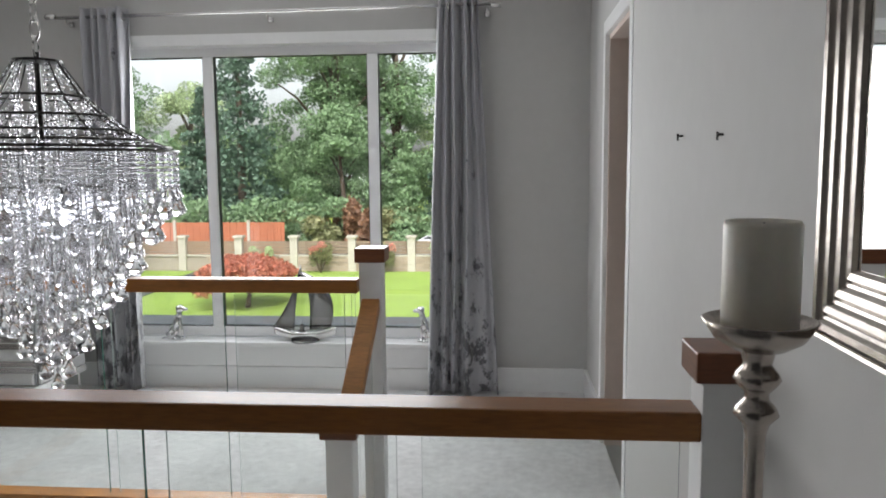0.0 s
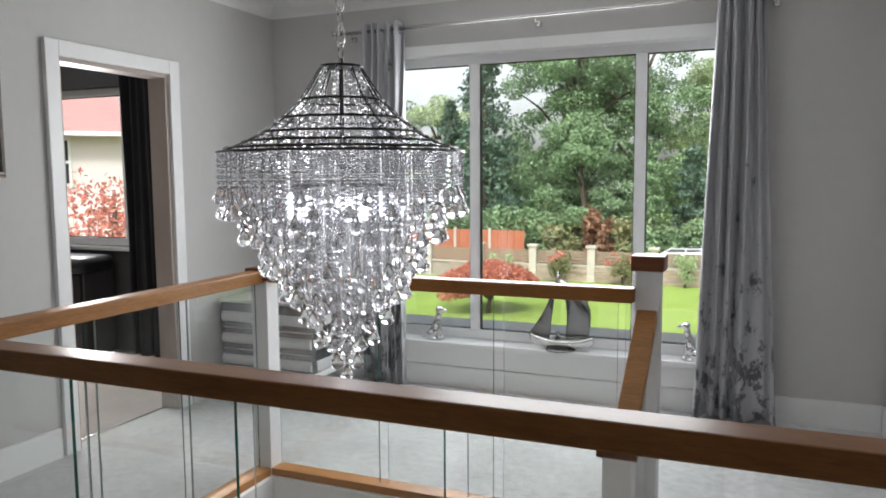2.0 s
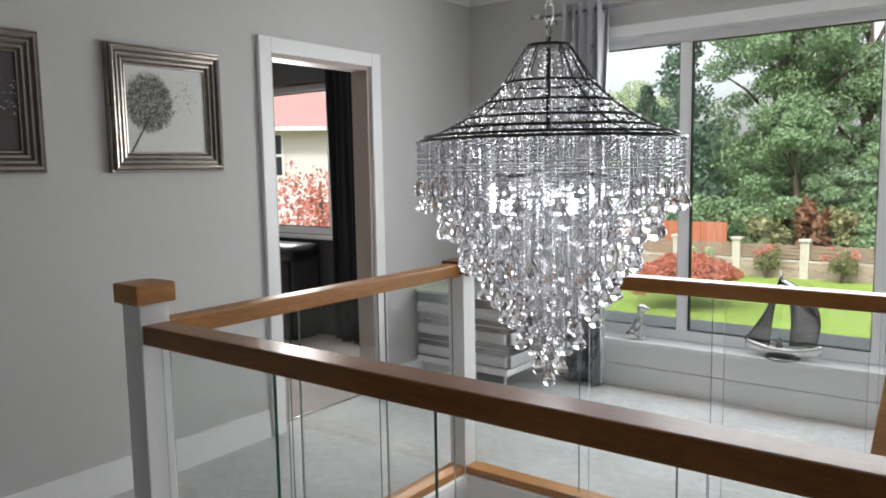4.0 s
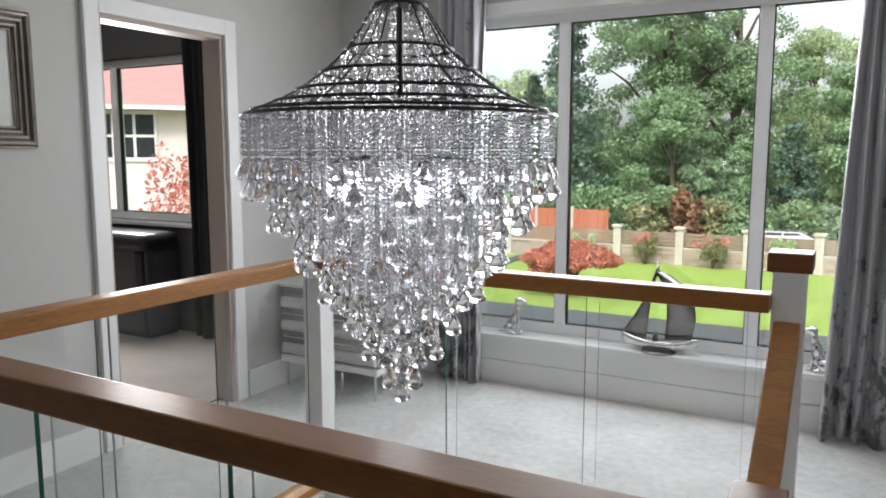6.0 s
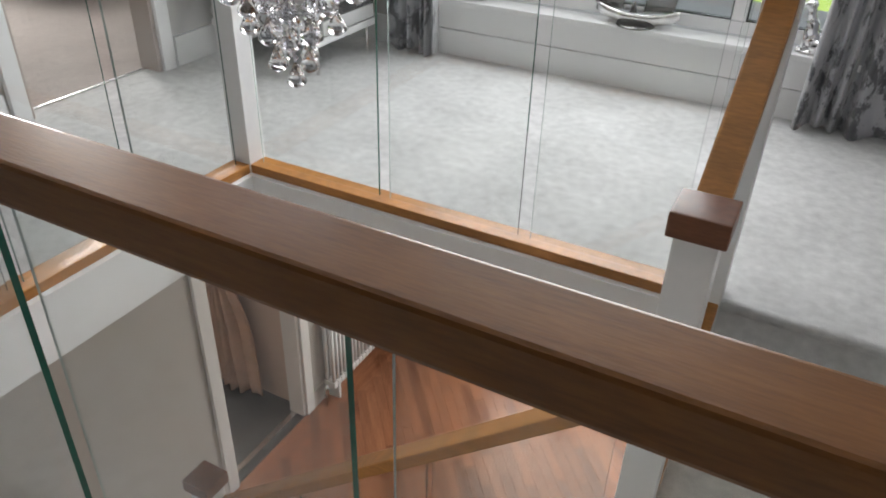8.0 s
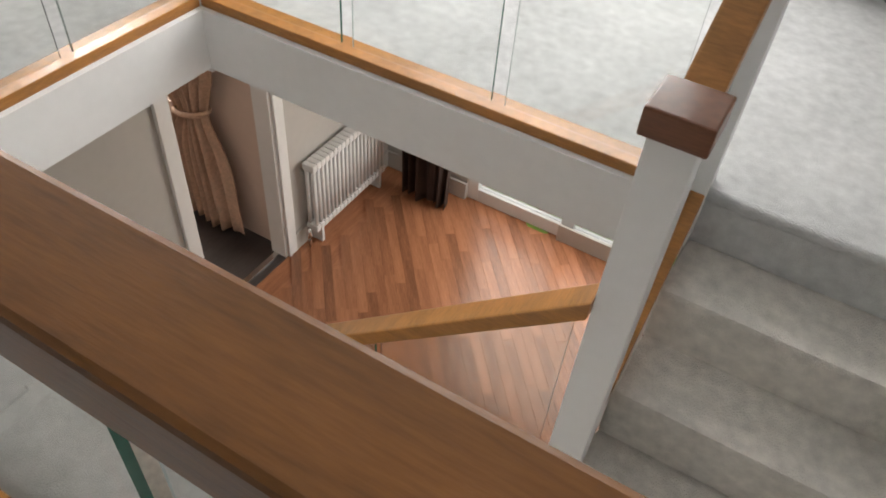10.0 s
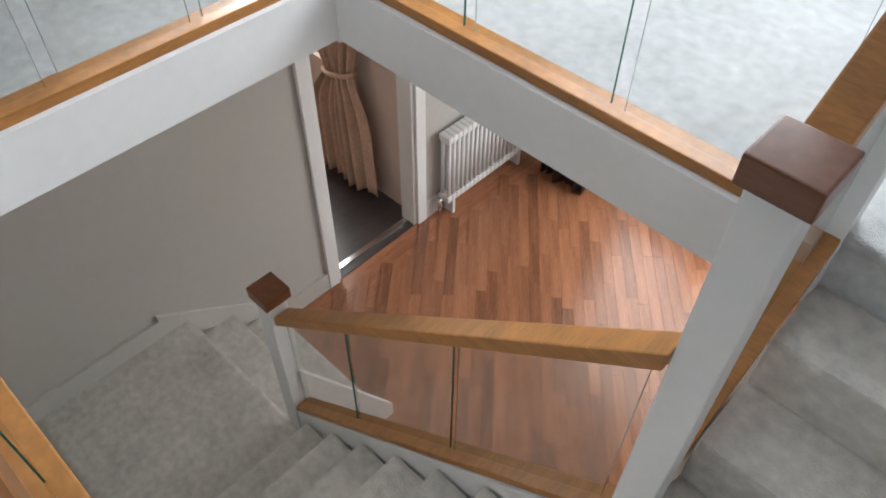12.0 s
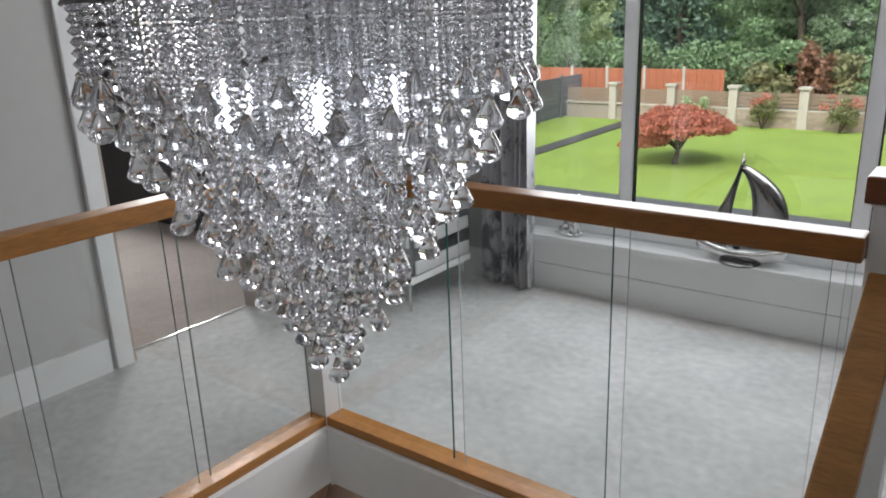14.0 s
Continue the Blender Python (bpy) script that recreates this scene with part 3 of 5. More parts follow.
# entrance door with a tall clear light
door = empty("entrance_door", "white framed glazed entrance door letting in daylight", "door", at=(-2.2, HY + 0.05, HALL))
for a, b, z0, z1 in ((-2.75, -2.66, HALL, -0.55), (-0.79, -0.70, HALL, -0.55), (-2.66, -0.79, HALL, HALL + 0.12), (-2.66, -0.79, -0.66, -0.55), (-1.95, -1.85, HALL + 0.12, -0.66)):
    part("door_frame", box(a, b, HY + 0.02, HY + 0.09, z0, z1, bevel=0.006), WHITE, door)
for a, b in ((-2.66, -1.95), (-1.85, -0.79)):
    pane = part("pane", box(a, b, HY + 0.05, HY + 0.056, HALL + 0.12, -0.66), PANE, door)
    pane.visible_shadow = False

# ---- column radiator in the hall ----
rad = empty("column_radiator", "white column radiator on the hall wall", "radiator", at=(-3.40, 5.2, HALL))
for k in range(19):
    y = 4.785 + k * 0.046
    for x in (-3.455, -3.395):
        part("column", tube(bmesh.new(), [(x, y, -2.50), (x, y, -1.955)], 0.0135, 8), WHITE, rad, smooth=True)
    for z in (-2.50, -1.955):
        part("section_end", box(-3.475, -3.375, y - 0.0225, y + 0.0225, z - 0.028, z + 0.028, bevel=0.012), WHITE, rad)
for y in (4.831, 5.567):
    part("foot", box(-3.47, -3.38, y - 0.012, y + 0.012, HALL, -2.525), WHITE, rad)
part("valve", lathe(bmesh.new(), [(0, 0), (0.02, 0), (0.022, 0.03), (0.014, 0.05), (0.014, 0.09), (0, 0.09)], 14, (-3.425, 4.73, HALL + 0.09)), CHROME, rad, "chrome valve", True)
part("pipe", tube(bmesh.new(), [(-3.425, 4.73, HALL - 0.01), (-3.425, 4.73, HALL + 0.10)], 0.008, 8), CHROME, rad, smooth=True)

# ---- low chest of bowed drawers in the corner ----
SMOKE = material("smoked_mirror_panel", (0.32, 0.32, 0.325), 0.16, 0.85, 0.2, 6)
PEARL = material("pearl_lacquer", (0.60, 0.60, 0.60), 0.22, vary=0.04, scale=4, Coat_Weight=0.3)
chest = empty("chest_of_drawers", "low pearl and smoked-mirror chest with bowed drawer fronts on slim legs", "chest of drawers", at=(-3.43, 4.7, 0))
BX0, BX1, BY0, BY1 = -3.79, -3.09, 4.46, 4.96
part("body", box(BX0, BX1, BY0, BY1, 0.19, 0.605, bevel=0.004), SMOKE, chest, "smoked mirror carcass")
part("top", box(BX0 - 0.008, BX1 + 0.008, BY0 - 0.014, BY1 + 0.008, 0.605, 0.627, bevel=0.005), PEARL, chest)
part("frame", box(BX0, BX1 + 0.005, BY0 - 0.02, BY1, 0.15, 0.188, bevel=0.006), WHITE, chest, "white painted plinth rail")


def bowed_front(z, half):
    """A half-round drawer front along the face of the chest, returned round its end."""
    bm = bmesh.new()
    rings = []
    for x in (BX0 + 0.012, BX1 - 0.012):
        rings.append([bm.verts.new((x, BY0 + 0.004 - 0.030 * math.sin(t), z - half * math.cos(t))) for t in (math.pi * k / 10 for k in range(11))])
    for k in range(10):
        bm.faces.new((rings[0][k], rings[0][k + 1], rings[1][k + 1], rings[1][k]))
    bm.faces.new((rings[0][0], rings[1][0], rings[1][10], rings[0][10]))
    bm.faces.new(rings[0][::-1]), bm.faces.new(rings[1])
    return bm


for z in (0.232, 0.372, 0.512):
    d = part("drawer_front", bowed_front(z, 0.034), PEARL, chest, "bowed pearl drawer front")
    x = (BX0 + BX1) / 2 + 0.02
    curl = [(x + 0.013 * math.sin(2 * math.pi * q / 12), BY0 - 0.034, z - 0.03 + 0.005 * q) for q in range(13)]
    part("handle", tube(bmesh.new(), curl, 0.0035, 6), BLACK_METAL, d, "small dark curled handle", True)
    part("side_trim", box(BX1 - 0.001, BX1 + 0.012, BY0 + 0.02, BY1 - 0.02, z - 0.034, z + 0.034, bevel=0.005), PEARL, chest)
for z in (0.302, 0.442):
    part("bead_line", box(BX0 + 0.012, BX1 - 0.012, BY0 - 0.005, BY0 + 0.001, z - 0.003, z + 0.003), PEARL, chest)
for x, y in ((-3.12, 4.47), (-3.12, 4.93), (-3.76, 4.47), (-3.76, 4.93), (-3.35, 4.47)):
    part("leg", tube(bmesh.new(), [(x, y, 0), (x, y, 0.152)], 0.008, 8), CHROME, chest)

# ---- black bed-end bench under the bedroom window ----
BLACKHIDE = material("black_leather", (0.02, 0.02, 0.021), 0.38, vary=0.2, scale=10, bump=0.15, bump_scale=70)
sofa = empty("window_seat", "long black leather seat under the bedroom window", "seat", at=(-5.9, 4.9, 0))
part("body", box(-7.3, -5.40, 4.82, 5.12, 0.03, 0.68, bevel=0.02), DARK_ROOM, sofa, "charcoal panelled front")
part("bolster", box(-7.35, -5.36, 4.76, 5.11, 0.66, 0.80, bevel=0.06), BLACKHIDE, sofa, "rounded black leather bolster", True)
part("edge_post", box(-5.50, -5.42, 4.795, 4.83, 0.03, 0.66, bevel=0.01), BLACKHIDE, sofa)
part("plinth", box(-7.3, -5.42, 4.84, 5.1, 0.0, 0.031), BLACKHIDE, sofa)


# ---- framed pictures and mirror ----
FRAMEMETAL = material("silver_leaf_frame", (0.33, 0.295, 0.265), 0.22, 0.9, 0.22, 14, bump=0.08, bump_scale=30)


def stepped_frame(bm, y0, y1, z0, z1, x, out, widths=((0, 0.012, 0.030), (0.012, 0.034, 0.042), (0.034, 0.056, 0.034), (0.056, 0.078, 0.028), (0.078, 0.092, 0.018))):
    """Mitred, stepped moulding round a rectangle on the wall x, standing out along out."""
    ring = lambda d, h: [(x + out * h, a, b) for a, b in ((y0 + d, z0 + d), (y1 - d, z0 + d), (y1 - d, z1 - d), (y0 + d, z1 - d))]
    prof = [(0, 0.0)]
    for a, b, h in widths:
        prof += [(a + 0.002, h - 0.004), (a + (b - a) * 0.35, h), (a + (b - a) * 0.7, h - 0.001), (b - 0.002, h - 0.006)]
    prof.append((widths[-1][1], 0.004))
    rows = [[bm.verts.new(p) for p in ring(d, h)] for d, h in prof]
    for a, b in zip(rows, rows[1:]):
        for k in range(4):
            bm.faces.new((a[k], a[(k + 1) % 4], b[(k + 1) % 4], b[k]))
    return bm


PAPER = material("print_paper", (0.62, 0.62, 0.60), 0.5, vary=0.04, scale=4)
NIGHT = material("dark_print", (0.045, 0.04, 0.038), 0.4, vary=0.25, scale=5)
INK = material("print_ink", (0.10, 0.105, 0.095), 0.6, vary=0.3, scale=20)
CHALK = material("print_white", (0.55, 0.54, 0.52), 0.6, vary=0.2, scale=20)


def dandelion(bm, x, cy, cz, r, stem, rnd):
    """A seed head as fine flat strokes, with a stem."""
    for k in range(2400):
        a, d = rnd.uniform(0, 2 * math.pi), r * math.sqrt(rnd.random()) * (1 + 0.09 * rnd.gauss(0, 1))
        py, pz = cy + d * math.cos(a) * 0.95, cz + d * math.sin(a)
        b, l, w = a + rnd.gauss(0, 0.6), rnd.uniform(0.006, 0.020), rnd.uniform(0.0008, 0.0020)
        dy, dz = l * math.cos(b), l * math.sin(b)
        vs = [bm.verts.new((x + 0.0002 * (k % 5), py - dz / l * w, pz + dy / l * w)), bm.verts.new((x + 0.0002 * (k % 5), py + dz / l * w, pz - dy / l * w)), bm.verts.new((x + 0.0002 * (k % 5), py + dy, pz + dz))]
        bm.faces.new(vs)
    for k in range(44):
        py, pz = cy + r * rnd.uniform(0.9, 2.1), cz + r * rnd.uniform(-0.3, 0.9)
        bm.faces.new([bm.verts.new((x, py + 0.008 * math.cos(t), pz + 0.003 * math.sin(t + py * 50))) for t in (0, 2.1, 4.2)])
    a, b = Vector((x, cy, cz - r * 0.5)), Vector((x, cy + stem[0], cz + stem[1]))
    bm.faces.new([bm.verts.new(p) for p in (a + Vector((0, 0.005, 0)), a - Vector((0, 0.005, 0)), b - Vector((0, 0.006, 0)), b + Vector((0, 0.006, 0)))])
    return bm


def picture(y0, y1, z0, z1, paper, ink, label, cy, cz, r, stem, seed):
    p = empty("framed_picture", label, "picture", "pictures on the landing wall", at=(XL, (y0 + y1) / 2, z0))
    part("frame", stepped_frame(bmesh.new(), y0, y1, z0, z1, XL, 1), FRAMEMETAL, p, "stepped silver frame")
    part("print", box(XL + 0.001, XL + 0.010, y0 + 0.085, y1 - 0.085, z0 + 0.085, z1 - 0.085), paper, p, "flower print")
    part("flower", dandelion(bmesh.new(), XL + 0.0115, cy, cz, r, stem, random.Random(seed)), ink, p)
    return p


picture(2.432, 3.006, 1.409, 1.964, PAPER, INK, "silver framed print of a grey dandelion on white", 2.635, 1.715, 0.115, (-0.10, -0.22), 3)
picture(1.585, 2.163, 1.41, 1.966, NIGHT, CHALK, "silver framed print of a pale dandelion on black", 1.87, 1.67, 0.12, (-0.02, -0.19), 4)
MIRROR = material("mirror_silver", (0.86, 0.87, 0.87), 0.01, 1.0, 0.0)
mir = empty("wall_mirror", "large wall mirror in a stepped silver frame", "mirror", at=(XR, 1.115, 1.193))
part("frame", stepped_frame(bmesh.new(), 0.68, 1.55, 1.193, 2.235, XR, -1, ((0, 0.014, 0.034), (0.014, 0.038, 0.044), (0.038, 0.062, 0.040), (0.062, 0.088, 0.037), (0.088, 0.112, 0.034))), FRAMEMETAL, mir, "stepped silver frame")
part("mirror_glass", box(XR - 0.027, XR - 0.002, 0.785, 1.445, 1.298, 2.13), MIRROR, mir, "silvered glass")
for y, z in ((2.50, 1.502), (2.132, 1.492)):
    h = empty("wall_hook", "small dark screw hook in the bare wall", "hook", "hooks in the wall", at=(XR, y, z))
    part("shank", tube(bmesh.new(), [(XR, y, z), (XR - 0.012, y, z)], 0.003, 8), BLACK_METAL, h)
    part("tip", tube(bmesh.new(), [(XR - 0.012, y, z + 0.006), (XR - 0.012, y, z - 0.012)], 0.0026, 8), BLACK_METAL, h)

ANTIQUE = material("antique_silver", (0.46, 0.41, 0.37), 0.24, 1.0, 0.18, 10, bump=0.12, bump_scale=45)
# ---- candle on a tall candlestick ----
CX, CYY = -0.134, 1.35
CZ = -0.028
stick = empty("candlestick", "tall hammered silver candlestick standing on the landing carpet", "candlestick", at=(CX, CYY, 0))
part("dish", lathe(bmesh.new(), [(0, 1.262), (0.028, 1.262), (0.045, 1.270), (0.060, 1.288), (0.0625, 1.287), (0.048, 1.265), (0.030, 1.254), (0, 1.252)], 32, (CX, CYY, CZ)), ANTIQUE, stick, "shallow silver dish", True)
part("stem", lathe(bmesh.new(), [(0.020, 1.256), (0.017, 1.243), (0.015, 1.236), (0.023, 1.226), (0.026, 1.219), (0.020, 1.210), (0.013, 1.203), (0.014, 1.195), (0.022, 1.186), (0.025, 1.178), (0.016, 1.168), (0.012, 1.155), (0.011, 1.10), (0.010, 0.7), (0.012, 0.30), (0.024, 0.27), (0.012, 0.24), (0.014, 0.06), (0.03, 0.062)], 28, (CX, CYY, CZ)), ANTIQUE, stick, smooth=True)
part("foot", lathe(bmesh.new(), [(0, 0.045), (0.03, 0.042), (0.05, 0.025), (0.10, 0.012), (0.105, 0.0), (0, 0)], 32, (CX, CYY, 0)), ANTIQUE, stick, smooth=True)
WAX = material("ivory_wax", (0.62, 0.58, 0.50), 0.45, vary=0.06, scale=12, Subsurface_Weight=0.25, Subsurface_Radius=(0.02, 0.012, 0.006))
candle = thing("pillar_candle", lathe(bmesh.new(), [(0, 1.2625), (0.040, 1.2625), (0.0415, 1.266), (0.0415, 1.393), (0.039, 1.398), (0.036, 1.397), (0.030, 1.390), (0, 1.387)], 40, (CX, CYY, CZ)), WAX, "thick ivory pillar candle on the silver dish", "candle", smooth=True)
part("wick", tube(bmesh.new(), [(CX, CYY, 1.386 + CZ), (CX + 0.001, CYY, 1.396 + CZ)], 0.0012, 6), BLACK_METAL, candle)

# ---- ornaments on the window board ----
PEWTER = material("dark_pewter", (0.22, 0.215, 0.21), 0.14, 1.0, 0.2, 10)
SILVERED = material("mirror_ceramic", (0.72, 0.72, 0.73), 0.10, 1.0, 0.15, 12)
SILL = 0.306


def blob(bm, at, size, turn=(0, 0, 0)):
    m = Matrix.Translation(at) @ Euler([radians(a) for a in turn]).to_matrix().to_4x4() @ Matrix.Diagonal((*size, 1))
    bmesh.ops.create_icosphere(bm, subdivisions=2, radius=1.0, matrix=m)


def dog_statue(x, y, face):
    """A sitting dog, as one plain figure."""
    bm = bmesh.new()
    f = face
    blob(bm, (0.01 * f, 0, 0.05), (0.042, 0.034, 0.050), (0, 20 * f, 0))
    blob(bm, (0.028 * f, 0, 0.105), (0.030, 0.027, 0.060), (0, 12 * f, 0))
    blob(bm, (0.045 * f, 0, 0.165), (0.020, 0.019, 0.040), (0, 10 * f, 0))
    blob(bm, (0.055 * f, 0, 0.205), (0.028, 0.023, 0.025))
    blob(bm, (0.085 * f, 0, 0.200), (0.024, 0.013, 0.013), (0, 8 * f, 0))
    for s in (-1, 1):
        blob(bm, (0.044 * f, s * 0.024, 0.205), (0.011, 0.006, 0.024), (s * 14, 0, 0))
        blob(bm, (0.050 * f, s * 0.017, 0.055), (0.011, 0.010, 0.060))
        blob(bm, (0.060 * f, s * 0.017, 0.008), (0.019, 0.011, 0.009))
        blob(bm, (-0.008 * f, s * 0.032, 0.032), (0.034, 0.016, 0.032))
        blob(bm, (0.022 * f, s * 0.036, 0.008), (0.028, 0.011, 0.009))
    blob(bm, (-0.052 * f, 0, 0.010), (0.034, 0.008, 0.008), (0, -10 * f, 20))
    ob = thing("dog_ornament", bm, SILVERED, "mirror-silver sitting dog ornament on the window board", "ornament", "dog ornaments", smooth=True, at=Matrix.Translation((x, y, SILL)))
    rm = ob.modifiers.new("join", "REMESH")
    rm.mode, rm.voxel_size, rm.use_smooth_shade = "VOXEL", 0.0045, True
    return ob


dog_statue(-2.60, 5.175, 1)
dog_statue(-0.905, 5.175, -1)
ship = empty("ship_ornament", "dark pewter sailing ship ornament on the window board", "ornament", at=(-1.72, 5.175, SILL))
bm = bmesh.new()
rows = []
for k in range(17):
    u = k / 16 * 2 - 1
    half = 0.056 * (1 - abs(u) ** 2.4) + 0.002
    top = SILL + 0.058 + 0.035 * u * u
    keel = SILL + 0.004 + 0.045 * abs(u) ** 3
    x = -1.715 + 0.205 * u
    rows.append([bm.verts.new((x, 5.175 + half * math.cos(t), top - (top - keel) * math.sin(t))) for t in (math.pi * q / 8 for q in range(9))])
for a, b in zip(rows, rows[1:]):
    for q in range(8):
        bm.faces.new((a[q], a[q + 1], b[q + 1], b[q]))
    bm.faces.new((a[8], a[0], b[0], b[8]))
bm.faces.new(rows[0]), bm.faces.new(rows[-1][::-1])
part("hull", bm, CHROME, ship, "silver hull", True)
part("stand", lathe(bmesh.new(), [(0, 0), (0.095, 0), (0.09, 0.008), (0.05, 0.014), (0, 0.016)], 28, (-1.715, 5.175, SILL)), PEWTER, ship, smooth=True)
part("mast", tube(bmesh.new(), [(-1.735, 5.175, SILL + 0.03), (-1.735, 5.175, SILL + 0.11)], [0.022, 0.010], 10), PEWTER, ship, smooth=True)
part("peak", tube(bmesh.new(), [(-1.737, 5.175, SILL + 0.44), (-1.736, 5.175, SILL + 0.50)], [0.008, 0.002], 8), PEWTER, ship, smooth=True)


def sail(outer, inner, bow):
    """A bellied sail of sheet metal between an outer and an inner edge, both curves through three points (x, z)."""
    bm = bmesh.new()
    f, g = [], []

    def along(c, t):
        a, b, d = (Vector(p) for p in c)
        return a * (1 - t) ** 2 + b * 2 * t * (1 - t) + d * t * t

    for i in range(15):
        t = i / 14
        p, q = along(outer, t), along(inner, t)
        r, e = [], []
        for k in range(9):
            m = p.lerp(q, k / 8)
            y = 5.175 - bow * math.sin(math.pi * k / 8) * math.sin(math.pi * min(1, t + 0.12))
            r.append(bm.verts.new((m.x, y - 0.003, SILL + m.y))), e.append(bm.verts.new((m.x, y + 0.003, SILL + m.y)))
        f.append(r), g.append(e)
    for i in range(14):
        for k in range(8):
            bm.faces.new((f[i][k], f[i][k + 1], f[i + 1][k + 1], f[i + 1][k])), bm.faces.new((g[i][k], g[i + 1][k], g[i + 1][k + 1], g[i][k + 1]))
        bm.faces.new((f[i][0], f[i + 1][0], g[i + 1][0], g[i][0])), bm.faces.new((f[i][8], g[i][8], g[i + 1][8], f[i + 1][8]))
    for r, e in ((f[0], g[0]), (f[14], g[14])):
        for k in range(8):
            bm.faces.new((r[k], e[k], e[k + 1], r[k + 1]))
    return bm


part("fore_sail", sail([(-1.738, 0.485), (-1.80, 0.24), (-1.93, 0.085)], [(-1.725, 0.475), (-1.775, 0.28), (-1.785, 0.065)], 0.03), PEWTER, ship, "dark metal sail", True)
part("main_sail", sail([(-1.735, 0.455), (-1.46, 0.36), (-1.545, 0.085)], [(-1.745, 0.43), (-1.655, 0.34), (-1.685, 0.070)], 0.045), PEWTER, ship, "dark metal sail", True)

# ---- crystal chandelier ----
HX0, HY0, RIM = -1.838, 2.712, 1.483
CRYSTAL = glass_material("cut_crystal", (0.80, 0.80, 0.82), 0.06, 1.36)
BEADGLASS = material("bead_crystal", (0.60, 0.60, 0.625), 0.16, 0.0, 0.0, Transmission_Weight=0.97, IOR=1.40)
BULB = glow("led_bulb", (0.93, 0.95, 1.0), 1.5)
chand = empty("crystal_chandelier", "large tiered crystal chandelier with glass drops hanging over the stairwell", "chandelier", at=(HX0, HY0, 0.70))


def hoop(r, z, thick, seg=48):
    return tube(bmesh.new(), [(HX0 + r * math.cos(t), HY0 + r * math.sin(t), z) for t in (2 * math.pi * k / seg for k in range(seg))], thick, 6, True)


PROFILE = [(0.394, 0.0), (0.371, 0.012), (0.315, 0.033), (0.262, 0.062), (0.199, 0.107), (0.134, 0.166), (0.065, 0.273)]
for r, dz in PROFILE:
    part("hoop", hoop(r, RIM + dz, 0.0042), BLACK_METAL, chand, "dark wire hoop")
for k in range(12):
    a = 2 * math.pi * k / 12
    part("wire_rib", tube(bmesh.new(), [(HX0 + r * math.cos(a), HY0 + r * math.sin(a), RIM + dz) for r, dz in PROFILE], 0.0026, 5), BLACK_METAL, chand, "dark wire rib")
part("stem", tube(bmesh.new(), [(HX0, HY0, RIM + 0.30), (HX0, HY0, RIM - 0.30)], 0.008, 8), BLACK_METAL, chand)
part("top_plate", lathe(bmesh.new(), [(0, 0.283), (0.069, 0.277), (0.069, 0.270), (0, 0.267)], 24, (HX0, HY0, RIM)), BLACK_METAL, chand)
for k in range(14):
    z = RIM + 0.315 + k * 0.055
    turn = k % 2
    pts = []
    for q in range(14):
        t = 2 * math.pi * q / 14
        u, w = 0.014 * math.cos(t), 0.034 * math.sin(t)
        pts.append((HX0 + (u if turn else 0), HY0 + (0 if turn else u), z + w))
    part("chain_link", tube(bmesh.new(), pts, 0.0035, 6, True), CHROME, chand, smooth=True)
part("ceiling_rose", lathe(bmesh.new(), [(0, TOP - 0.05), (0.02, TOP - 0.048), (0.055, TOP - 0.015), (0.06, TOP - 0.0005), (0, TOP - 0.0005)], 28, (HX0, HY0, 0)), CHROME, chand, smooth=True)
for k in range(6):
    a = 2 * math.pi * k / 6 + 0.3
    x, y = HX0 + 0.17 * math.cos(a), HY0 + 0.17 * math.sin(a)
    lamp_holder = part("lamp_holder", tube(bmesh.new(), [(HX0, HY0, RIM - 0.09), (x, y, RIM - 0.11), (x, y, RIM - 0.13)], 0.006, 8), BLACK_METAL, chand)
    part("bulb", lathe(bmesh.new(), [(0, 0), (0.014, -0.006), (0.027, -0.030), (0.032, -0.055), (0.024, -0.082), (0, -0.094)], 16, (x, y, RIM - 0.125)), BULB, lamp_holder, "glowing white bulb", True)
lamp = bpy.data.lights.new("chandelier_light", "POINT")
lamp.energy, lamp.shadow_soft_size, lamp.color = 0.9, 0.03, (0.95, 0.97, 1.0)
new("chandelier_light", lamp).location = (HX0, HY0, RIM - 0.17)

# strands of beads, each ending in a cut drop; two staggered rows a tier
UNIT_V = [(0, 0, 1), (0, 0, -1)] + [(math.cos(t), math.sin(t), 0.0) for t in (2 * math.pi * k / 6 for k in range(6))]
UNIT_F = [(0, 2 + k, 2 + (k + 1) % 6) for k in range(6)] + [(1, 2 + (k + 1) % 6, 2 + k) for k in range(6)]


class Beads:
    """Many small cut beads in one mesh."""

    def __init__(self):
        self.v, self.f = [], []

    def add(self, x, y, z, r, turn):
        n, c, s = len(self.v), math.cos(turn), math.sin(turn)
        self.v.extend((x + r * (c * a - s * b), y + r * (s * a + c * b), z + r * h) for a, b, h in UNIT_V)
        self.f.extend((n + i, n + j, n + k) for i, j, k in UNIT_F)

    def line(self, x, y, top, foot, r, step, rnd):
        z = top
        while z > foot:
            self.add(x, y, z, r * rnd.uniform(0.9, 1.08), rnd.uniform(0, 6))
            z -= step

    def mesh(self, name):
        me = bpy.data.meshes.new(name)
        me.from_pydata(self.v, [], self.f)
        me.materials.append(BEADGLASS)
        return me


def hang(name, me, at=None, label="", kind=""):
    ob = new(name, me)
    ob.parent, ob.matrix_parent_inverse = chand, chand.matrix_basis.inverted()
    if at is not None:
        ob.matrix_basis = at
    ob.visible_shadow = False
    return tagged(ob, label, kind=kind) if label or kind else ob


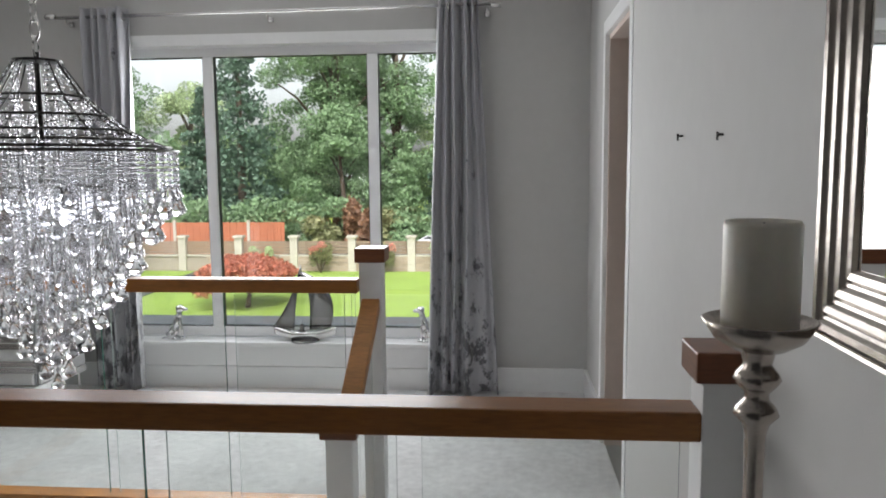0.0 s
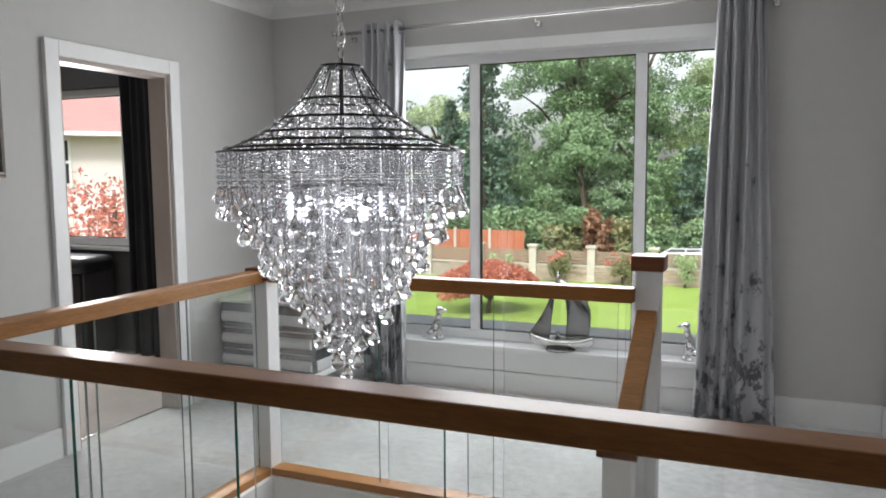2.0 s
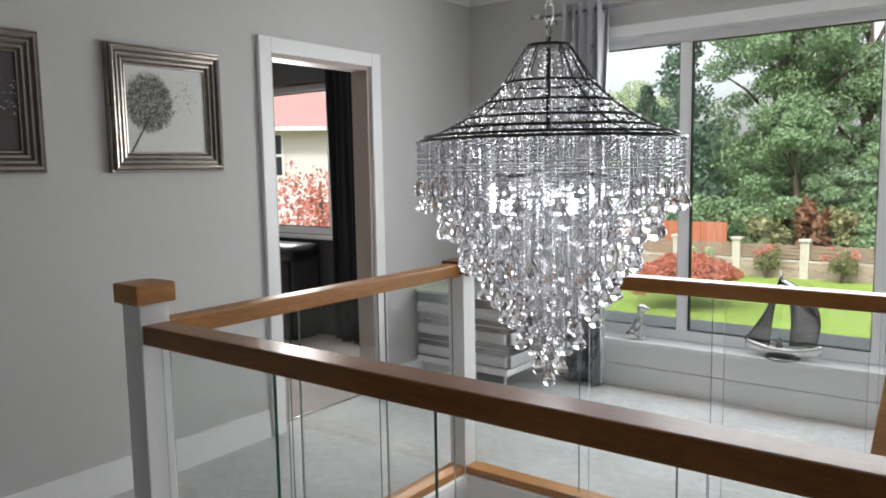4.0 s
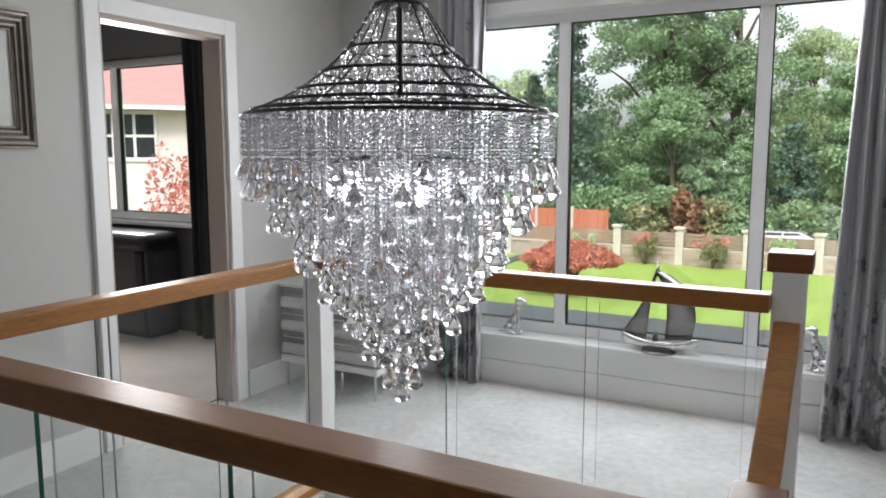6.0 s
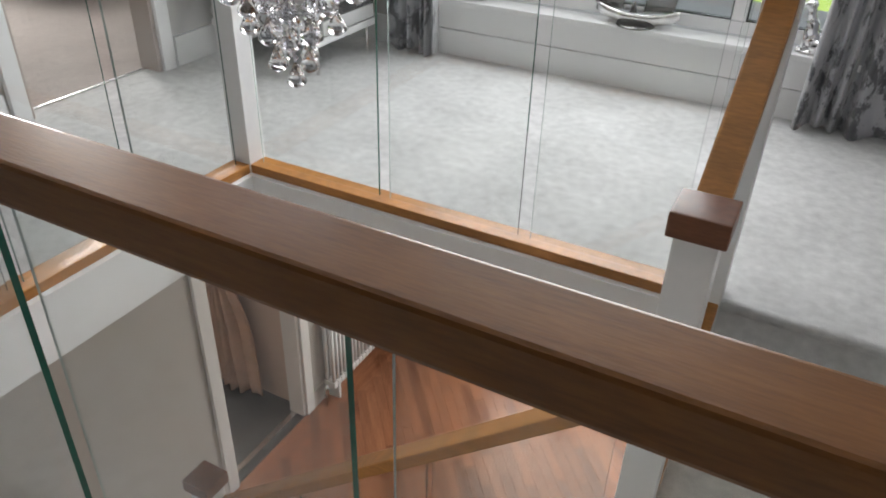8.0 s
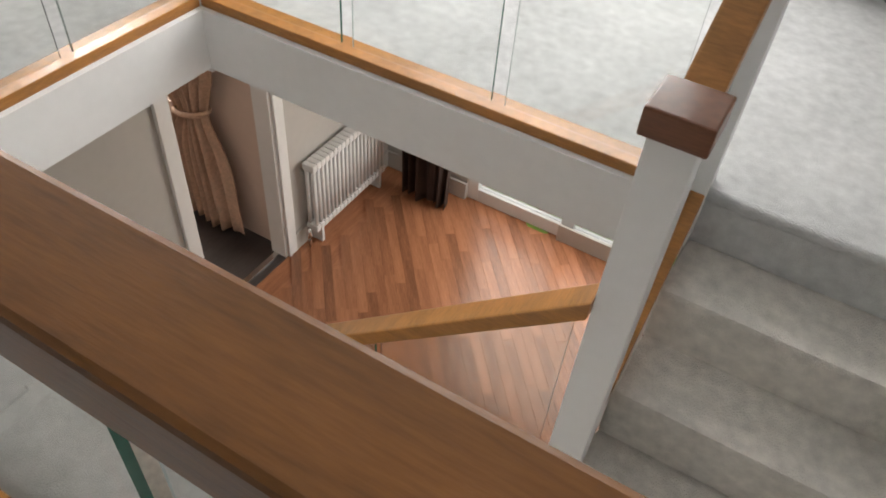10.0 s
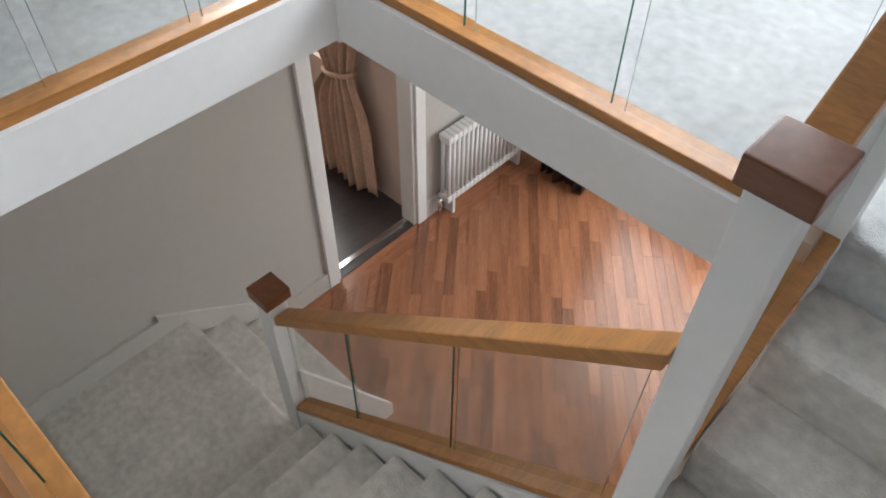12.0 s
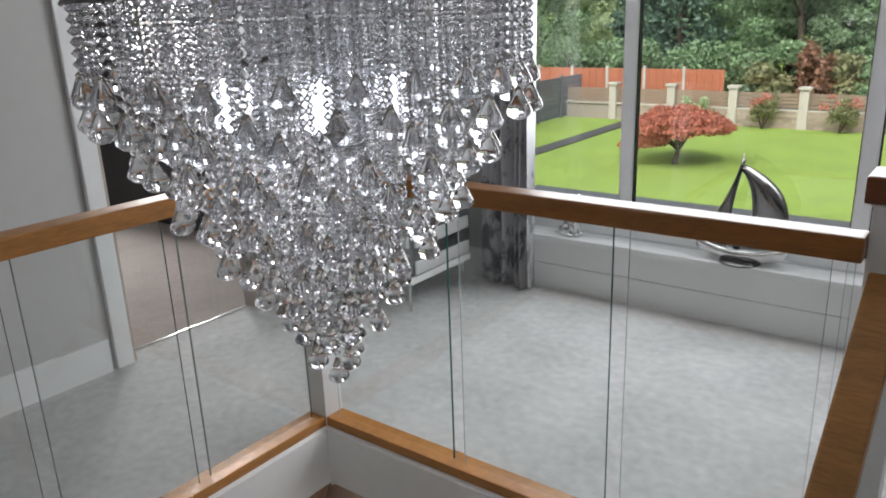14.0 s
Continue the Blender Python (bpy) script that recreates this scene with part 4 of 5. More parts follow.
def strung(foot, r=0.0078, step=0.0170):
    """Cut beads threaded close together down to foot, as one string."""
    prof, z = [(0, 0.0), (0.0009, 0.0)], -0.008
    while z > foot:
        prof += [(0.0009, z + r), (r, z), (0.0009, z - r)]
        z -= step
    return lathe(bmesh.new(), prof + [(0.0009, foot), (0, foot)], 6)


rnd = random.Random(11)
DROP = mesh_of("drop", lathe(bmesh.new(), [(0, 0.049), (0.0035, 0.047), (0.011, 0.031), (0.0205, 0.012), (0.022, 0.007), (0.0205, 0.0025), (0.012, -0.005), (0, -0.008)], 14), CRYSTAL, True)
filler = Beads()
TIERS = ((0.385, 0.202), (0.323, 0.284), (0.260, 0.384), (0.199, 0.476), (0.140, 0.552), (0.088, 0.631), (0.044, 0.700), (0.0, 0.746))
for k, (radius, fall) in enumerate(TIERS):
    n = max(1, round(2 * math.pi * radius / 0.098)) if radius > 0.06 else (4 if radius else 1)
    for row in range(2 if radius else 1):
        foot = RIM - fall + 0.048 * row
        strand = mesh_of("bead_strand", strung(foot + 0.046 - RIM), BEADGLASS)
        for q in range(n):
            a = 2 * math.pi * (q + 0.5 * row + 0.31 * k) / n + 0.03 * rnd.gauss(0, 1)
            r = radius + rnd.uniform(-0.006, 0.006) * (radius > 0)
            x, y = HX0 + r * math.cos(a), HY0 + r * math.sin(a)
            sag = rnd.uniform(-0.0015, 0.0015)
            hang("drop", DROP, pose(x, y, foot + sag, rnd.uniform(-3, 3), rnd.uniform(-3, 3), rnd.uniform(0, 360)))
            hang("bead_strand", strand, pose(x, y, RIM + sag, 0, 0, rnd.uniform(0, 360)))
    # plain strands between the ones with drops
    if radius:
        m = round(2 * math.pi * radius / (0.036 if k < 3 else 0.06))
        for q in range(m):
            a = 2 * math.pi * q / m + k
            filler.line(HX0 + radius * math.cos(a), HY0 + radius * math.sin(a), RIM - 0.008, RIM - fall + 0.09, 0.0070, 0.0170, rnd)
for (r0, d0), (r1, d1) in zip(PROFILE[1:], PROFILE[2:]):
    n = max(8, round(2 * math.pi * r0 / 0.075))
    for q in range(n):
        a = 2 * math.pi * q / n
        steps = max(2, round(math.hypot(r0 - r1, d0 - d1) / 0.017))
        for i in range(steps):
            t = (i + 0.5) / steps
            r, dz = r0 + (r1 - r0) * t, d0 + (d1 - d0) * t
            filler.add(HX0 + r * math.cos(a), HY0 + r * math.sin(a), RIM + dz - 0.006, 0.006, rnd.uniform(0, 6))
for ring, n in ((0.068, 10), (0.14, 14), (0.21, 18)):
    for q in range(n):
        a = 2 * math.pi * q / n
        filler.line(HX0 + ring * math.cos(a), HY0 + ring * math.sin(a), RIM + (0.27 if ring < 0.1 else 0.16 if ring < 0.2 else 0.1), RIM - 0.02, 0.006, 0.0145, rnd)
hang("bead_fringe", filler.mesh("bead_fringe"), None, "strands of small clear crystal beads", "stuff")

# ---- garden and street ----
GZ = -2.8
bm = bmesh.new()
cuboid(bm, -900, 900, 5.9, 1200, GZ - 0.5, GZ)
thing("ground", bm, GRASS, "bright green mown lawn", "lawn", kind="structure")
structure("porch_roof", [(-3.75, 0.4, YW + 0.31, HY + 1.0, -0.15, 0.12)], material("grey_felt_roof", (0.30, 0.31, 0.32), 0.8, vary=0.15, scale=3, bump=0.3, bump_scale=90), "flat grey porch roof outside the window", "porch roof")
structure("house_front", [(-9.0, 3.0, YW + 0.3, YW + 0.36, TOP, TOP + 0.6), (-9.0, RX - 0.1, YW + 0.2, YW + 0.36, GZ, TOP), (XR + 0.14, 3.0, YW + 0.2, YW + 0.36, GZ, TOP)], WALL, "outer wall of the house", "wall")
PAVE = material("pale_paving", (0.42, 0.39, 0.36), 0.8, vary=0.15, scale=1.5, bump=0.2, bump_scale=40)
structure("path", [(-12.9, -12.3, 12, 29.5, GZ, GZ + 0.03)], material("dark_edging", (0.06, 0.06, 0.06), 0.8, vary=0.2, scale=3), "dark edging beside the lawn", "path")
structure("road", [(-60, 40, 33.2, 40, GZ - 0.02, GZ + 0.02)], material("asphalt", (0.06, 0.06, 0.062), 0.85, vary=0.2, scale=2, bump=0.3, bump_scale=60), "road beyond the garden wall", "road")
structure("drive", [(-30, -13.2, 5.0, 16.5, GZ, GZ + 0.02)], PAVE, "pale paved drive", "drive")

SANDSTONE = material("buff_stone", (0.33, 0.265, 0.21), 0.85, vary=0.25, scale=3, piece=0.6, bump=0.4, bump_scale=30)
STONECAP = material("pale_stone_cap", (0.42, 0.39, 0.34), 0.8, vary=0.15, scale=4, bump=0.2, bump_scale=40)
MORTAR = material("pale_mortar", (0.30, 0.26, 0.22), 0.9, vary=0.15, scale=5)
WOOD_FENCE = material("tan_fence_wood", (0.22, 0.165, 0.12), 0.8, vary=0.25, scale=4, stretch=(1, 1, 6))
ORANGE = material("orange_fence_stain", (0.36, 0.12, 0.06), 0.7, vary=0.2, scale=4)
GY = 29.8
gw = empty("garden_wall", "low buff stone garden wall with pillars and fence panels", "garden wall", at=(-8, GY, GZ))
part("mortar_core", box(-26, 6, GY + 0.03, GY + 0.22, GZ, GZ + 0.60), MORTAR, gw)
part("coping", box(-26, 6, GY - 0.03, GY + 0.28, GZ + 0.60, GZ + 0.66), STONECAP, gw, "flat coping stones")
for k, x in enumerate([-15.95, -13.55, -11.2, -8.92, -6.55, -4.16, -1.85, 0.5]):
    pl = part("pillar", box(x - 0.15, x + 0.15, GY - 0.06, GY + 0.24, GZ, GZ + 1.34, bevel=0.01), STONECAP, gw, "pale stone pillar")
    part("pillar_cap", box(x - 0.21, x + 0.21, GY - 0.12, GY + 0.30, GZ + 1.34, GZ + 1.44, bevel=0.02), STONECAP, pl)
    if x < 0:
        part("fence_panel", boxes([(x + 0.15, x + 2.2, GY + 0.10, GY + 0.13, GZ + 0.70 + 0.13 * q, GZ + 0.815 + 0.13 * q) for q in range(4)]), WOOD_FENCE, gw, "weathered wooden rails")
of = empty("orange_fence", "orange stained fence panels between concrete posts", "fence", at=(-13, 31.4, GZ))
for k in range(5):
    x = -17.8 + 1.62 * k
    part("fence_panel", boxes([(x + 0.06 + 0.15 * q, x + 0.06 + 0.15 * q + 0.143, 31.40 + 0.012 * (q % 2), 31.44 + 0.012 * (q % 2), GZ + 0.1, GZ + 1.85) for q in range(10)]), ORANGE, of)
    part("post", box(x - 0.06, x + 0.06, 31.36, 31.48, GZ, GZ + 1.95, bevel=0.01), STONECAP, of)
GREYFENCE = material("slate_fence", (0.10, 0.11, 0.125), 0.7, vary=0.15, scale=4)
gf = empty("grey_fence", "slate grey board fence along the lawn", "fence", at=(-15.6, 26, GZ))
for k in range(9):
    y = 14.5 + 1.85 * k
    part("fence_panel", boxes([(-15.62, -15.58, y + 0.05, y + 1.80, GZ + 0.05 + 0.2 * q, GZ + 0.235 + 0.2 * q) for q in range(8)]), GREYFENCE, gf)
    part("post", box(-15.66, -15.55, y - 0.05, y + 0.05, GZ, GZ + 1.72), GREYFENCE, gf)


# ---- trees ----
def leaf_material(name, colour, vary=0.35):
    m = bpy.data.materials.new(name)
    m.use_nodes = True
    n, l = m.node_tree.nodes, m.node_tree.links
    b = n["Principled BSDF"]
    b.inputs["Roughness"].default_value = 0.55
    b.inputs["Transmission Weight"].default_value = 0.0
    geo, ramp, tint = n.new("ShaderNodeNewGeometry"), n.new("ShaderNodeMapRange"), n.new("ShaderNodeVectorMath")
    ramp.inputs["To Min"].default_value, ramp.inputs["To Max"].default_value = 1 - vary, 1 + vary
    tint.operation = "SCALE"
    tint.inputs[0].default_value = colour
    l.new(geo.outputs["Random Per Island"], ramp.inputs[0]), l.new(ramp.outputs[0], tint.inputs["Scale"])
    l.new(tint.outputs[0], b.inputs["Base Color"])
    tr, mix = n.new("ShaderNodeBsdfTranslucent"), n.new("ShaderNodeMixShader")
    mix.inputs[0].default_value = 0.3
    l.new(tint.outputs[0], tr.inputs[0])
    l.new(b.outputs[0], mix.inputs[1]), l.new(tr.outputs[0], mix.inputs[2])
    l.new(mix.outputs[0], n["Material Output"].inputs[0])
    return m


BARK = material("bark", (0.10, 0.075, 0.055), 0.9, vary=0.35, scale=6, bump=0.6, bump_scale=20)
LEAF_MID = leaf_material("green_leaves", (0.195, 0.295, 0.155))
LEAF_LIGHT = leaf_material("pale_green_leaves", (0.38, 0.47, 0.26))
LEAF_DARK = leaf_material("dark_needles", (0.10, 0.165, 0.115))
LEAF_OLIVE = leaf_material("olive_leaves", (0.25, 0.26, 0.13))
LEAF_RED = leaf_material("red_maple_leaves", (0.47, 0.17, 0.11), 0.4)
LEAF_CORAL = leaf_material("coral_maple_leaves", (0.58, 0.22, 0.17), 0.4)
LEAF_PINK = leaf_material("russet_leaves", (0.26, 0.14, 0.085), 0.4)


def leaves(rng, clumps, per, size):
    """Many bent leaf blades scattered over shells of clumps (x, y, z, rx, ry, rz)."""
    cl = np.array(clumps)
    n = len(cl) * per
    which = np.repeat(np.arange(len(cl)), per)
    d = rng.normal(size=(n, 3))
    d /= np.linalg.norm(d, axis=1)[:, None]
    rad = rng.uniform(0.25, 1.0, n) ** 0.45
    p = cl[which, :3] + d * cl[which, 3:6] * rad[:, None]
    u = rng.normal(size=(n, 3)) + 0.3 * d
    u /= np.linalg.norm(u, axis=1)[:, None]
    w = np.cross(u, d + 0.4 * rng.normal(size=(n, 3)))
    w /= np.linalg.norm(w, axis=1)[:, None] + 1e-9
    s = size * rng.uniform(0.6, 1.3, n)[:, None]
    quad = np.stack([p - u * s * 0.5, p + w * s * 0.32, p + u * s * 0.6 - d * s * 0.15, p - w * s * 0.32], axis=1)
    return quad.reshape(-1, 3), np.arange(n * 4).reshape(-1, 4)


def crown_mesh(rng, clumps, per, size, mat):
    v, f = leaves(rng, clumps, per, size)
    me = bpy.data.meshes.new("crown")
    me.from_pydata(v.tolist(), [], f.tolist())
    me.materials.append(mat)
    return me


def under(name, me, parent, label=""):
    ob = new(name, me)
    ob.parent, ob.matrix_parent_inverse = parent, parent.matrix_basis.inverted()
    return tagged(ob, label)


def broadleaf(x, y, height, spread, mat, label, seed, clumps=46, per=560, size=0.165, low=0.25):
    rng = np.random.default_rng(seed)
    t = empty("tree", label, "tree", "trees beyond the garden wall", at=(x, y, GZ))
    lean = rng.normal(0, 0.25, 2)
    trunk_top = GZ + height * 0.55
    bm = tube(bmesh.new(), [(x, y, GZ - 0.1), (x + lean[0] * 0.4, y + lean[1] * 0.4, GZ + height * 0.25), (x + lean[0], y + lean[1], trunk_top), (x + lean[0] * 1.6, y + lean[1], GZ + height * 0.85)], [0.03 * height, 0.022 * height, 0.014 * height, 0.003 * height], 9)
    cl = []
    for k in range(clumps):
        h = rng.uniform(low, 1.0)
        ring = math.sin(math.pi * min(1, 0.16 + 0.84 * (h - low) / (1 - low))) ** 0.7
        a, q = rng.uniform(0, 2 * math.pi), spread * ring * math.sqrt(rng.uniform(0.05, 1))
        c = (x + lean[0] + q * math.cos(a), y + lean[1] + q * math.sin(a), GZ + height * h)
        r = spread * rng.uniform(0.20, 0.36)
        cl.append((*c, r, r, r * 0.66))
        if k % 3 == 0:
            s = Vector((x + lean[0], y + lean[1], GZ + height * min(0.8, max(0.2, h - 0.2))))
            m = s.lerp(Vector(c), 0.5) + Vector((0, 0, 0.1 * spread))
            tube(bm, [s, m, c], [0.008 * height, 0.005 * height, 0.0015 * height], 6)
    part("trunk", bm, BARK, t, smooth=True)
    under("crown", crown_mesh(rng, cl, per, size, mat), t)
    return t


def conifer(x, y, height, spread, mat, label, seed, tiers=26, per=110, size=0.24):
    rng = np.random.default_rng(seed)
    t = empty("conifer", label, "tree", "trees beyond the garden wall", at=(x, y, GZ))
    part("trunk", tube(bmesh.new(), [(x, y, GZ - 0.1), (x, y, GZ + height * 0.97)], [0.02 * height, 0.003 * height], 8), BARK, t, smooth=True)
    cl = []
    for k in range(tiers):
        u = k / tiers
        q = spread * (1 - u) ** 0.8 + 0.12
        for j in range(max(3, round(7 * (1 - u)) + 2)):
            a = rng.uniform(0, 2 * math.pi)
            d = q * rng.uniform(0.45, 0.9)
            cl.append((x + d * math.cos(a), y + d * math.sin(a), GZ + height * (0.03 + 0.95 * u) + rng.normal(0, 0.1), 0.38 * q + 0.12, 0.38 * q + 0.12, 0.022 * height + 0.08))
    under("crown", crown_mesh(rng, cl, per // 2, size, mat), t)
    return t


def shrub(x, y, r, h, mat, label, seed, base=GZ, size=0.10, per=120, clumps=16, name="shrub", group="garden shrubs", root=None):
    rng = np.random.default_rng(seed)
    t = empty(name, label, "shrub", group, at=(x, y, base))
    bm = bmesh.new()
    cl = []
    for k in range(clumps):
        a, q, z = rng.uniform(0, 2 * math.pi), r * math.sqrt(rng.uniform(0, 1)) * 0.8, h * rng.uniform(0.3, 0.9)
        cl.append((x + q * math.cos(a), y + q * math.sin(a), base + z, r * 0.36, r * 0.36, h * 0.2))
        if k % 3 == 0:
            tube(bm, [(x, y, (root or base) - 0.02), (x + q * 0.4 * math.cos(a), y + q * 0.4 * math.sin(a), base + z * 0.5), (x + q * math.cos(a), y + q * math.sin(a), base + z)], [0.03 * h, 0.02 * h, 0.008 * h], 5)
    part("stem", bm, BARK, t, smooth=True)
    under("crown", crown_mesh(rng, cl, per, size, mat), t)
    return t


conifer(-13.9, 38.0, 13.5, 2.3, LEAF_DARK, "tall dark green conifer beyond the garden wall", 21, 30)
conifer(-16.4, 39.5, 8.5, 2.0, LEAF_DARK, "tall dark green conifer beyond the garden wall", 22, 28)
conifer(-5.2, 36.0, 5.2, 1.3, LEAF_MID, "small bright green conifer beside the road", 23, 20, size=0.18)
conifer(-3.3, 37.5, 5.8, 1.5, LEAF_DARK, "bushy dark green conifer beside the road", 24, 20, size=0.18)
for x, y, h, w, m, sd, cl in ((-9.6, 41, 14.0, 4.0, LEAF_MID, 1, 70), (-6.6, 43, 14.5, 3.6, LEAF_MID, 2, 60), (-11.8, 46, 15.5, 4.0, LEAF_MID, 3, 50), (-3.0, 48, 10.5, 3.8, LEAF_LIGHT, 4, 34), (0.5, 44, 11.5, 3.6, LEAF_LIGHT, 5, 40),
                              (-19.5, 44, 9.0, 3.2, LEAF_LIGHT, 6, 30), (-24.0, 42, 11.0, 4.0, LEAF_MID, 7, 46), (4.0, 41, 11.0, 4.2, LEAF_OLIVE, 8, 46), (-29.5, 42, 11.5, 4.2, LEAF_OLIVE, 9, 46), (-8.3, 37.5, 7.0, 2.4, LEAF_MID, 10, 44), (-1.0, 39, 8.0, 2.6, LEAF_MID, 12, 44)):
    broadleaf(x, y, h, w, m, "leafy broad tree beyond the garden wall", sd, cl, low=0.12)
for x, y, r, h, m, sd in ((-12.0, 35.0, 1.6, 2.6, LEAF_MID, 31), (-10.0, 35.5, 1.5, 2.4, LEAF_MID, 32), (-9.0, 34.6, 1.0, 1.9, LEAF_OLIVE, 33), (-7.4, 34.8, 0.8, 2.6, LEAF_PINK, 34), (-6.4, 35.2, 1.3, 2.2, LEAF_OLIVE, 35), (-4.6, 34.6, 1.2, 1.9, LEAF_MID, 36), (-2.2, 35.2, 1.6, 2.2, LEAF_MID, 37), (0.8, 35.0, 1.6, 2.4, LEAF_OLIVE, 38),
                          (-14.6, 34.5, 1.5, 2.8, LEAF_MID, 39), (-17.5, 34.5, 1.7, 2.8, LEAF_MID, 40), (-21, 34, 1.8, 3.0, LEAF_OLIVE, 41)):
    shrub(x, y, r, h, m, "dense leafy shrub behind the garden wall", sd, size=0.2, per=130, clumps=22)
for x, m, sd in ((-10.1, LEAF_LIGHT, 51), (-7.75, LEAF_OLIVE, 52), (-5.3, LEAF_OLIVE, 53), (-3.0, LEAF_LIGHT, 54), (-0.7, LEAF_LIGHT, 55)):
    bush = shrub(x, GY - 0.35, 0.52, 1.15, m, "rounded shrub against the stone garden wall", sd, size=0.09, per=110, clumps=14)
    if m is LEAF_OLIVE:
        rng = np.random.default_rng(sd + 100)
        tips = [(x + rng.normal(0, 0.28), GY - 0.4 + rng.normal(0, 0.18), GZ + 1.0 + rng.normal(0, 0.12), 0.16, 0.16, 0.10) for _ in range(12)]
        under("blossom", crown_mesh(rng, tips, 40, 0.07, LEAF_CORAL), bush, "coral new leaves at the tips")
rng = np.random.default_rng(77)
wood = [(rng.uniform(-60, 26), rng.uniform(58, 66), GZ + rng.uniform(0.5, 6.0), 2.6, 2.0, 2.0) for _ in range(170)]
far = new("woodland", crown_mesh(rng, wood, 110, 0.8, LEAF_MID))
tagged(far, "distant leafy woodland beyond the road", "woodland", kind="stuff")

# low red maple on the lawn
mx, my = -8.2, 22.2
maple = empty("maple", "low spreading red maple on the lawn", "tree", at=(mx, my, GZ))
bm = tube(bmesh.new(), [(mx, my, GZ - 0.05), (mx + 0.1, my, GZ + 0.45)], [0.09, 0.06], 8)
rng = np.random.default_rng(5)
cl = []
for k in range(130):
    a, q = rng.uniform(0, 2 * math.pi), 1.28 * math.sqrt(rng.uniform(0, 1))
    z = GZ + 1.42 - 0.42 * (q / 1.28) ** 2 + rng.normal(0, 0.05)
    if rng.uniform() < 0.25 and math.cos(a) < -0.2:
        z -= rng.uniform(0.2, 0.6)
    cl.append((mx + q * math.cos(a), my + q * math.sin(a), z, 0.34, 0.34, 0.17))
    if k % 13 == 0:
        tube(bm, [(mx + 0.1, my, GZ + 0.4), (mx + 0.5 * q * math.cos(a), my + 0.5 * q * math.sin(a), GZ + 0.85), (mx + q * math.cos(a), my + q * math.sin(a), z)], [0.045, 0.03, 0.008], 6)
part("trunk", bm, BARK, maple, smooth=True)
under("crown", crown_mesh(rng, cl, 150, 0.10, LEAF_RED), maple)

# ---- parked car beyond the wall ----
CARPAINT = material("pale_car_paint", (0.24, 0.25, 0.27), 0.25, vary=0.02, scale=2, Coat_Weight=0.6)
CARGLASS = material("tinted_car_glass", (0.03, 0.035, 0.04), 0.08, vary=0.05)
TYRE = material("tyre_rubber", (0.02, 0.02, 0.02), 0.8)
car = empty("car", "pale parked car beyond the garden wall", "car", at=(-3.4, 34.2, GZ))
outline = [(-2.1, 0.2), (-2.15, 0.5), (-1.9, 0.66), (-1.2, 0.72), (-0.55, 1.08), (0.7, 1.10), (1.5, 0.74), (2.05, 0.68), (2.15, 0.4), (2.1, 0.2)]
bm = bmesh.new()
a = [bm.verts.new((-3.4 + p, 33.4 + (0.15 if z > 1.0 else 0), GZ + z)) for p, z in outline]
b = [bm.verts.new((-3.4 + p, 35.05 - (0.15 if z > 1.0 else 0), GZ + z)) for p, z in outline]
bm.faces.new(a), bm.faces.new(b[::-1])
for k in range(len(a)):
    bm.faces.new((a[k], b[k], b[(k + 1) % len(a)], a[(k + 1) % len(a)]))
part("body", bm, CARPAINT, car)
for p0, p1, p2, p3 in ((-1.05, -0.5, 0.05, 0.05), (0.12, 0.12, 0.65, 1.2)):
    bm = bmesh.new()
    bm.faces.new([bm.verts.new((-3.4 + p, 33.43 + 0.09 * k, GZ + z)) for p, z, k in ((p0, 0.75, 0), (p3, 0.75, 0), (p2, 1.04, 1), (p1, 1.04, 1))])
    bmesh.ops.solidify(bm, geom=bm.faces[:], thickness=0.03)
    part("side_window", bm, CARGLASS, car)
for p in (-1.35, 1.35):
    for y in (33.5, 34.95):
        w = part("wheel", tube(bmesh.new(), [(-3.4 + p, y - 0.1, GZ + 0.32), (-3.4 + p, y + 0.1, GZ + 0.32)], 0.32, 20), TYRE, car)

# ---- neighbouring house ----
RENDER_WALL = material("cream_render", (0.72, 0.66, 0.64), 0.85, vary=0.08, scale=2, bump=0.2, bump_scale=60)
ROOF = material("red_roof_tile", (0.42, 0.22, 0.21), 0.75, vary=0.2, scale=3, stretch=(1, 1, 8), bump=0.3, bump_scale=20)
house = empty("neighbour_house", "cream rendered house with a red tiled roof", "house", at=(-17.0, 12.0, GZ))
house.matrix_basis = pose(-15.2, 14.8, GZ, 0, 0, 49)


def hpart(name, rows, mat, parent=None, label=""):
    """A piece of the house in its own axes: x along the front, y into the house, z up."""
    ob = new(name, mesh_of(name, boxes(rows), mat))
    ob.parent = parent or house
    return tagged(ob, label)


hpart("wall", [(-9.0, 0, 0, 6.5, 0, 5.4)], RENDER_WALL)
bm = bmesh.new()
v = [bm.verts.new(p) for p in ((-9.5, -0.45, 5.3), (0.45, -0.45, 5.3), (0.45, 7, 5.3), (-9.5, 7, 5.3), (-8.0, 3.2, 8.6), (-1.2, 3.2, 8.6))]
for f in ((0, 1, 5, 4), (1, 2, 5), (2, 3, 4, 5), (3, 0, 4), (3, 2, 1, 0)):
    bm.faces.new([v[i] for i in f])
r = new("roof", mesh_of("roof", bm, ROOF))
r.parent = house
hpart("gutter", [(-9.5, 0.45, -0.52, -0.44, 5.22, 5.32)], WHITE)
